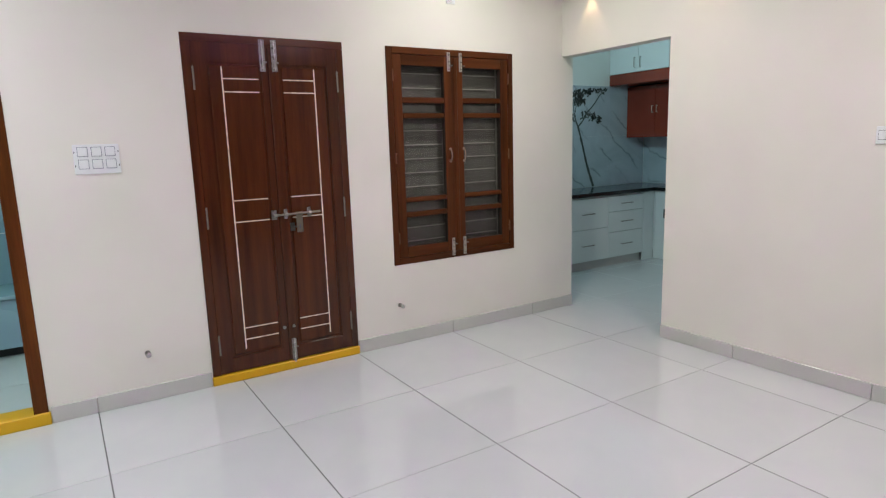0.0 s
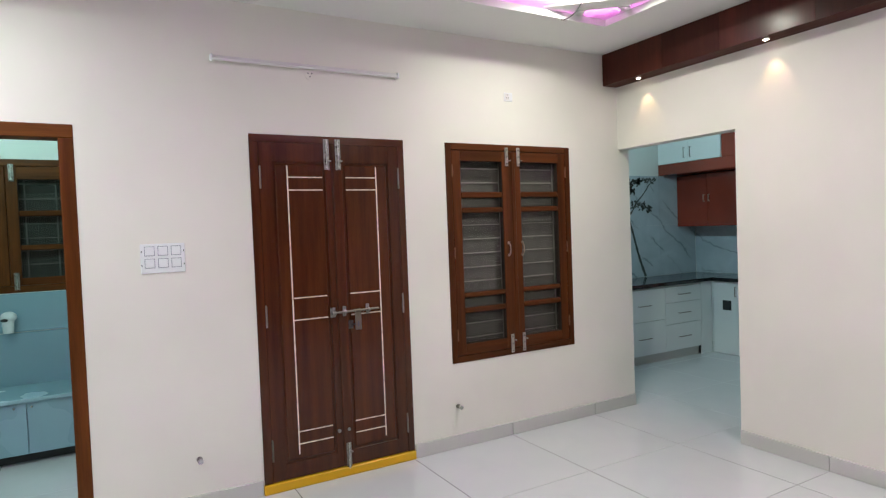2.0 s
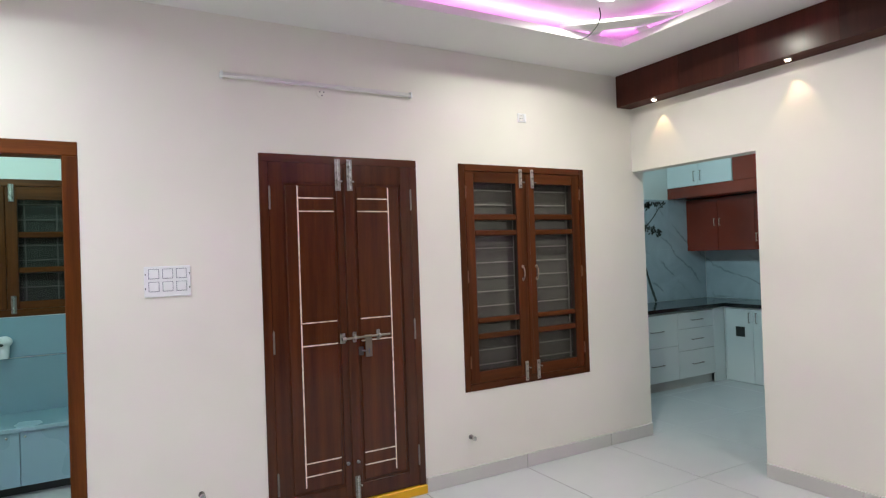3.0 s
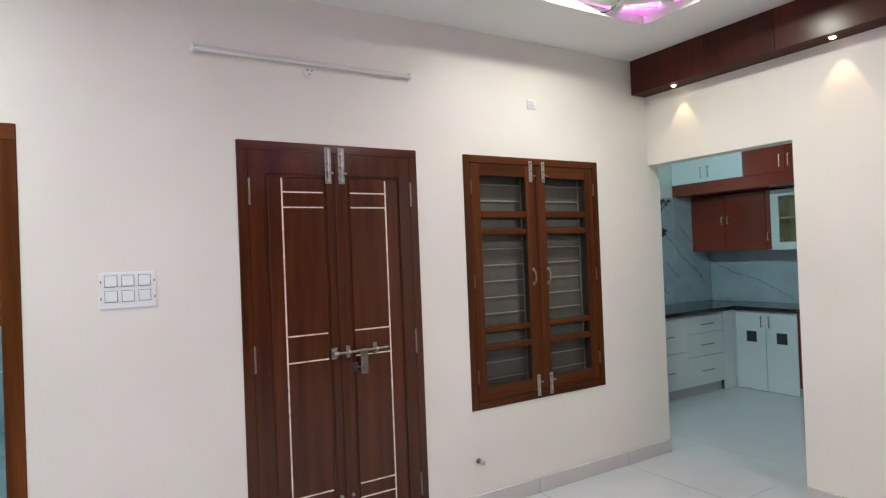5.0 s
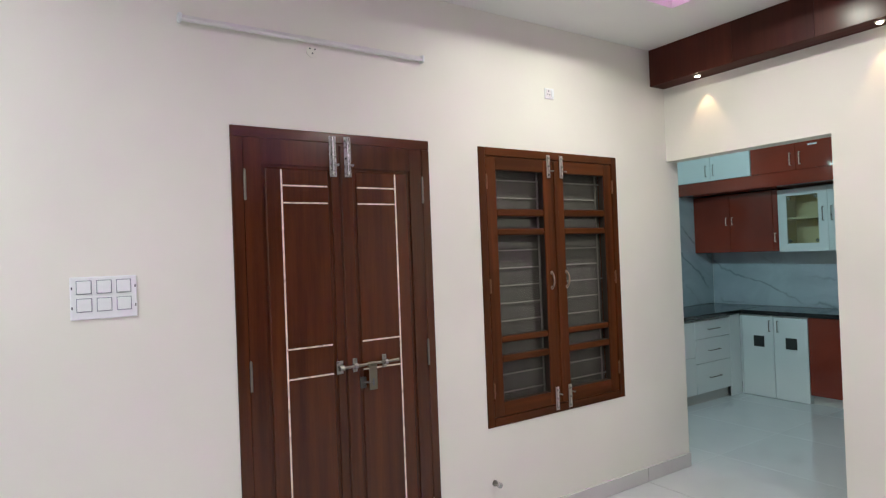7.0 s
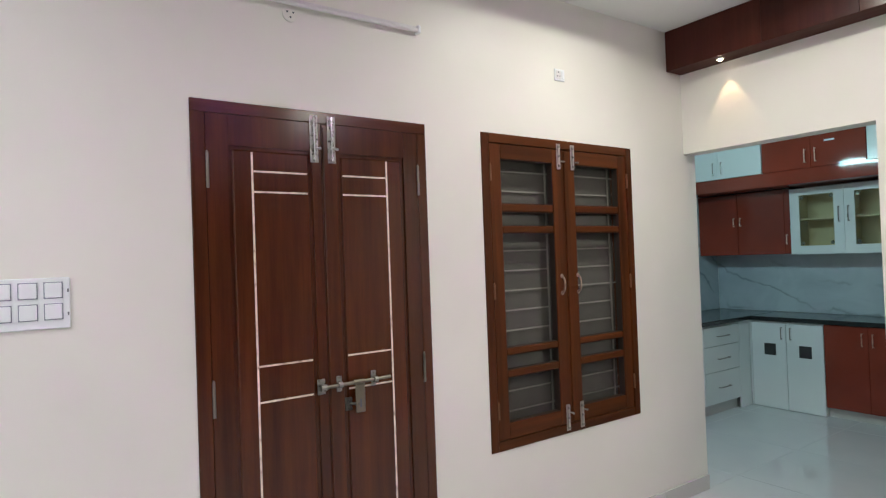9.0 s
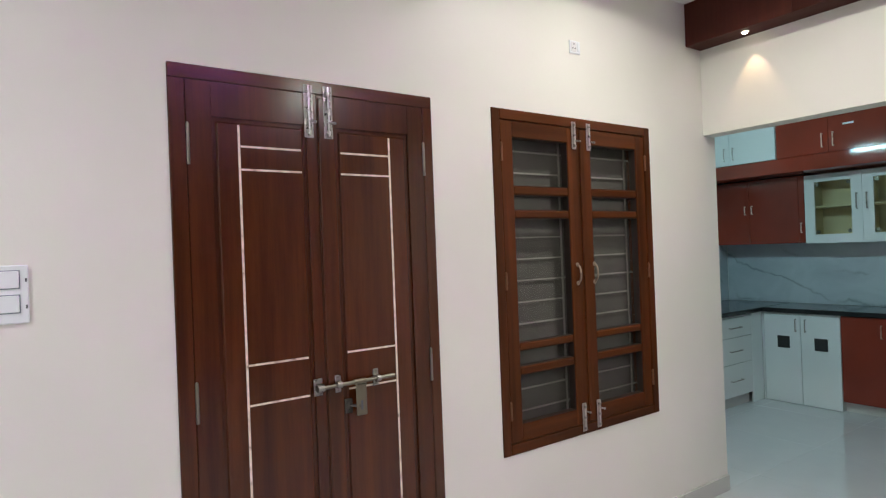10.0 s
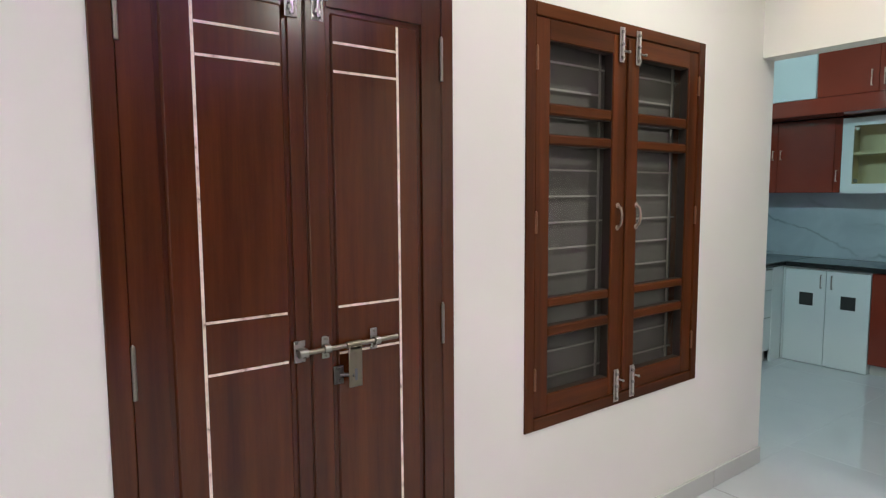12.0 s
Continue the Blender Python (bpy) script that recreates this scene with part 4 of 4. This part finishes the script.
def tree_print():
    rnd = random.Random(7)
    bm = bmesh.new()
    y = KY - 0.0105

    def limb(p, q, r0, r1, bend, n=7):
        p, q = Vector(p), Vector(q)
        s = (q - p)
        nrm = Vector((-s.y, s.x)).normalized()
        prev = None
        for i in range(n + 1):
            f = i / n
            c = p + s * f + nrm * bend * math.sin(math.pi * f)
            r = r0 + (r1 - r0) * f
            r *= 1 + 0.25 * rnd.uniform(-1, 1)
            pair = [bm.verts.new((c.x + nrm.x * k * r, y, c.y + nrm.y * k * r)) for k in (-1, 1)]
            if prev:
                bm.faces.new((prev[0], pair[0], pair[1], prev[1]))
            prev = pair
        return q

    def leaves(c, spread, count):
        for _ in range(count):
            a, d = rnd.uniform(0, 6.28), spread * rnd.random() ** 0.6
            x, z = c[0] + math.cos(a) * d, c[1] + math.sin(a) * d * 0.75
            t_, l, w = rnd.uniform(0, 6.28), rnd.uniform(0.03, 0.065), rnd.uniform(0.008, 0.016)
            ux, uz = math.cos(t_), math.sin(t_)
            if z > 2.02 or z < 0.9:
                continue
            vs = [bm.verts.new((x + ux * l * a_ - uz * w * b_, y - 0.0004, z + uz * l * a_ + ux * w * b_)) for a_, b_ in ((-0.5, 0), (-0.1, 1), (0.5, 0), (-0.1, -1))]
            bm.faces.new(vs)

    low = limb((5.535, 0.86), (5.35, 1.35), 0.021, 0.017, 0.012, 10)
    fork = limb(low, (5.27, 1.58), 0.017, 0.014, 0.0, 6)
    limb(fork, (5.20, 1.76), 0.012, 0.006, 0.01)
    limb((5.20, 1.76), (5.10, 2.0), 0.006, 0.002, -0.02)
    limb(fork, (5.40, 1.73), 0.011, 0.009, -0.015)
    limb((5.40, 1.73), (5.63, 1.95), 0.009, 0.006, -0.012)
    limb((5.63, 1.95), (5.76, 2.03), 0.006, 0.002, -0.01)
    limb((5.60, 1.92), (5.61, 2.02), 0.004, 0.002, 0.01)
    limb((5.40, 1.73), (5.63, 1.66), 0.006, 0.002, 0.015)
    limb((5.22, 1.74), (5.30, 1.98), 0.007, 0.002, 0.01)
    limb((5.30, 1.92), (5.45, 1.98), 0.004, 0.002, 0.01)
    for c, spread, count in (((5.22, 1.93), 0.13, 60), ((5.10, 1.85), 0.12, 40), ((5.31, 1.88), 0.09, 34), ((5.40, 1.97), 0.07, 24), ((5.36, 1.71), 0.07, 16),
                             ((5.50, 1.69), 0.07, 24), ((5.61, 1.66), 0.06, 20), ((5.58, 2.00), 0.04, 12), ((5.69, 2.01), 0.06, 20), ((5.48, 1.99), 0.05, 14), ((5.18, 1.68), 0.06, 12)):
        leaves(c, spread, count)
    for f in bm.faces:
        if f.normal.y > 0:
            f.normal_flip()
    return bm


tagged(new("tree_mural", mesh_of("tree_mural", tree_print(), TREE_INK)), "dark printed tree with leaves on the marble wall tiles", "mural")

# ---- bedroom seen through the open doorway ----
bw = thing("window_2", (-0.68, BY, BWZ0), "brown wooden bedroom window with grille bars", "window", kind="structure")
frame_of(bw, BWX0, BWX1, BWZ0, BWZ1, 0.05, BY - 0.006, BY + 0.12, FRAME_WOOD, FRAME_WOOD_X)
bbars = ((1.725, 1.766), (1.470, 1.508))
bl = casement(bw, BWX0 + 0.052, -0.682, 1.207, 2.098, BWX0 + 0.12, -0.75, 1.262, 2.003, bbars, BY + 0.004, FRAME_WOOD, FRAME_WOOD_X, False)
br = casement(bw, -0.678, BWX1 - 0.052, 1.207, 2.098, -0.607, BWX1 - 0.11, 1.262, 2.003, bbars, BY + 0.004, FRAME_WOOD, FRAME_WOOD_X, False)
tower_bolt(br, -0.640, 1.985, 2.115, BY - 0.007, 0.034)
tower_bolt(br, -0.640, 1.175, 1.305, BY - 0.007, 0.034, True)
for x in (-1.06, -0.83, -0.570, -0.368):
    part("grille_bar", bms((x - 0.005, x + 0.005, BY + 0.08, BY + 0.088, 1.2, 2.1)), GRILLE, bw)
for z in (1.975, 1.86, 1.67, 1.56, 1.465, 1.36):
    part("grille_bar", bms((-1.10, -0.26, BY + 0.088, BY + 0.096, z - 0.005, z + 0.005)), GRILLE, bw)
part("insect_screen", bms((-1.11, -0.25, BY + 0.104, BY + 0.1052, 1.205, 2.10)), SCREEN, bw, "fine grey insect mesh")
part("wall_panel", bms((-2.29, 0.29, BY - 0.008, BY + 0.001, 0.862, 1.150)), BLUE_LAM, setting("trim_bedroom", bms((-2.29, 0.29, BY - 0.008, BY + 0.001, 0.45, 0.856)), BLUE_LAM, "pale blue wall panels under the bedroom window", "wall panel"))

SY = 5.20
t = thing("window_seat", (-0.7, SY, 0), "long low pale blue cabinet bench under the bedroom window", "bench")
part("top_board", bms((-2.28, 0.28, SY - 0.02, BY - 0.010, 0.435, 0.465), bevel=0.004), BLUE_LAM, t)
part("carcass", bms((-2.28, 0.28, SY + 0.02, BY - 0.010, 0.075, 0.434)), BLUE_LAM, t)
part("kick_board", bms((-2.28, 0.28, SY + 0.10, SY + 0.115, 0.0, 0.074)), DARK_VENT, t, "dark recessed kick board")
for i in range(7):
    x = 0.06 - 0.32 * i
    kx = x - 0.07 if i % 2 == 0 else x - 0.29
    d = part("cabinet_door", bms((x + 0.0025 - 0.32, x - 0.0025, SY, SY + 0.019, 0.078, 0.432), bevel=0.002), BLUE_LAM, t)
    part("knob", ball(rod(bmesh.new(), (kx, SY, 0.405), (kx, SY - 0.014, 0.405), 0.005), (kx, SY - 0.018, 0.405), 0.009), CHROME, d, smooth=True)
part("end_panel", bms((0.062, 0.28, SY, SY + 0.019, 0.078, 0.432), bevel=0.002), BLUE_LAM, t)

t = thing("wall_fixture", (-0.705, BY - 0.008, 0.87), "small rounded white plastic wall fixture with a dark opening", "fixture")
bm = rod(bmesh.new(), (-0.705, BY - 0.055, 0.868), (-0.705, BY - 0.055, 0.985), 0.034, 0.040, 24)
ball(bm, (-0.700, BY - 0.055, 0.985), 0.047, 1.1, 1, 0.85)
box(bm, -0.725, -0.685, BY - 0.05, BY - 0.0085, 0.92, 0.99)
part("housing", bm, PLASTIC, t, smooth=True)
part("opening", ball(bmesh.new(), (-0.722, BY - 0.098, 0.966), 0.020, 1.2, 0.6, 0.6), DARK_VENT, t, "dark opening", True)

bt = thing("tube_light", (-1.2, WA + T, 2.7), "lit cool-white tube light high on the bedroom wall", "tube light", "lit tube lights")
part("batten", bms((-1.75, -0.55, WA + T + 0.001, WA + T + 0.03, 2.70, 2.735), bevel=0.003), PLASTIC, bt)
part("tube", rod(bmesh.new(), (-1.73, WA + T + 0.045, 2.717), (-0.57, WA + T + 0.045, 2.717), 0.013, seg=16), TUBE_GLOW, bt, "glowing tube", True)
area("bedroom_tube_lamp", (-1.15, WA + T + 0.062, 2.715), (-1.15, WA + T + 2.0, 2.75), BEDROOM_POWER, (0.55, 0.95, 0.86), 1.16, 0.03)

# ---- skirting tiles ----
SK, SD = 0.092, 0.014
skirt = thing("baseboard", (0, 0, 0), "grey tile skirting along the hall walls", "skirting", kind="structure")


def skirting(a, b, at, axis, side):
    """Pieces between the floor's joints from a to b along an axis; side: the way the face looks."""
    base = TX if axis == "x" else TY
    cuts = sorted({a, b, *[base + TILE * k for k in range(-10, 12) if a + 0.01 < base + TILE * k < b - 0.01]})
    for p, q in zip(cuts, cuts[1:]):
        d0, d1 = sorted((at + side * SD, at - side * 0.001))
        args = (p + 0.0018, q - 0.0018, d0, d1) if axis == "x" else (d0, d1, p + 0.0018, q - 0.0018)
        part("skirting_tile", bms((*args, 0.0005, SK), bevel=0.0015), SKIRT, skirt)


skirting(BED[1] + 0.009, 0.671, WA, "x", -1)
skirting(1.661, WB + 0.12, WA, "x", -1)
skirting(WEST, BED[0] - 0.011, WA, "x", -1)
skirting(SOUTH, OPEN_Y, WB, "y", -1)
skirting(SOUTH + SD, WA - SD, WEST, "y", 1)
skirting(WEST + SD, WB - SD, SOUTH, "x", 1)

# ---- floor tiles ----
def tile_mesh(w, d):
    bm = bms((-w / 2, w / 2, -d / 2, d / 2, -0.010, 0.0), bevel=0.0012)
    return mesh_of("tile", bm, TILE_M)


floor = thing("floor", (0, 0, 0), "large polished pale grey vitrified floor tiles with dark joints", "floor", kind="structure")
JOINT = 0.006
whole = tile_mesh(TILE - JOINT, TILE - JOINT * 0.6)
for i in range(-4, 9):
    for j in range(-9, 9):
        x0_, y0_ = TX + TILE * i, TY + TILE * j
        if x0_ > KX + 0.1 or y0_ > 6.6 or x0_ < -3.5:
            continue
        ob = new("tile", whole)
        ob.parent = floor
        ob.location = (x0_ + TILE / 2, y0_ + TILE / 2, random.uniform(-0.0003, 0.0))
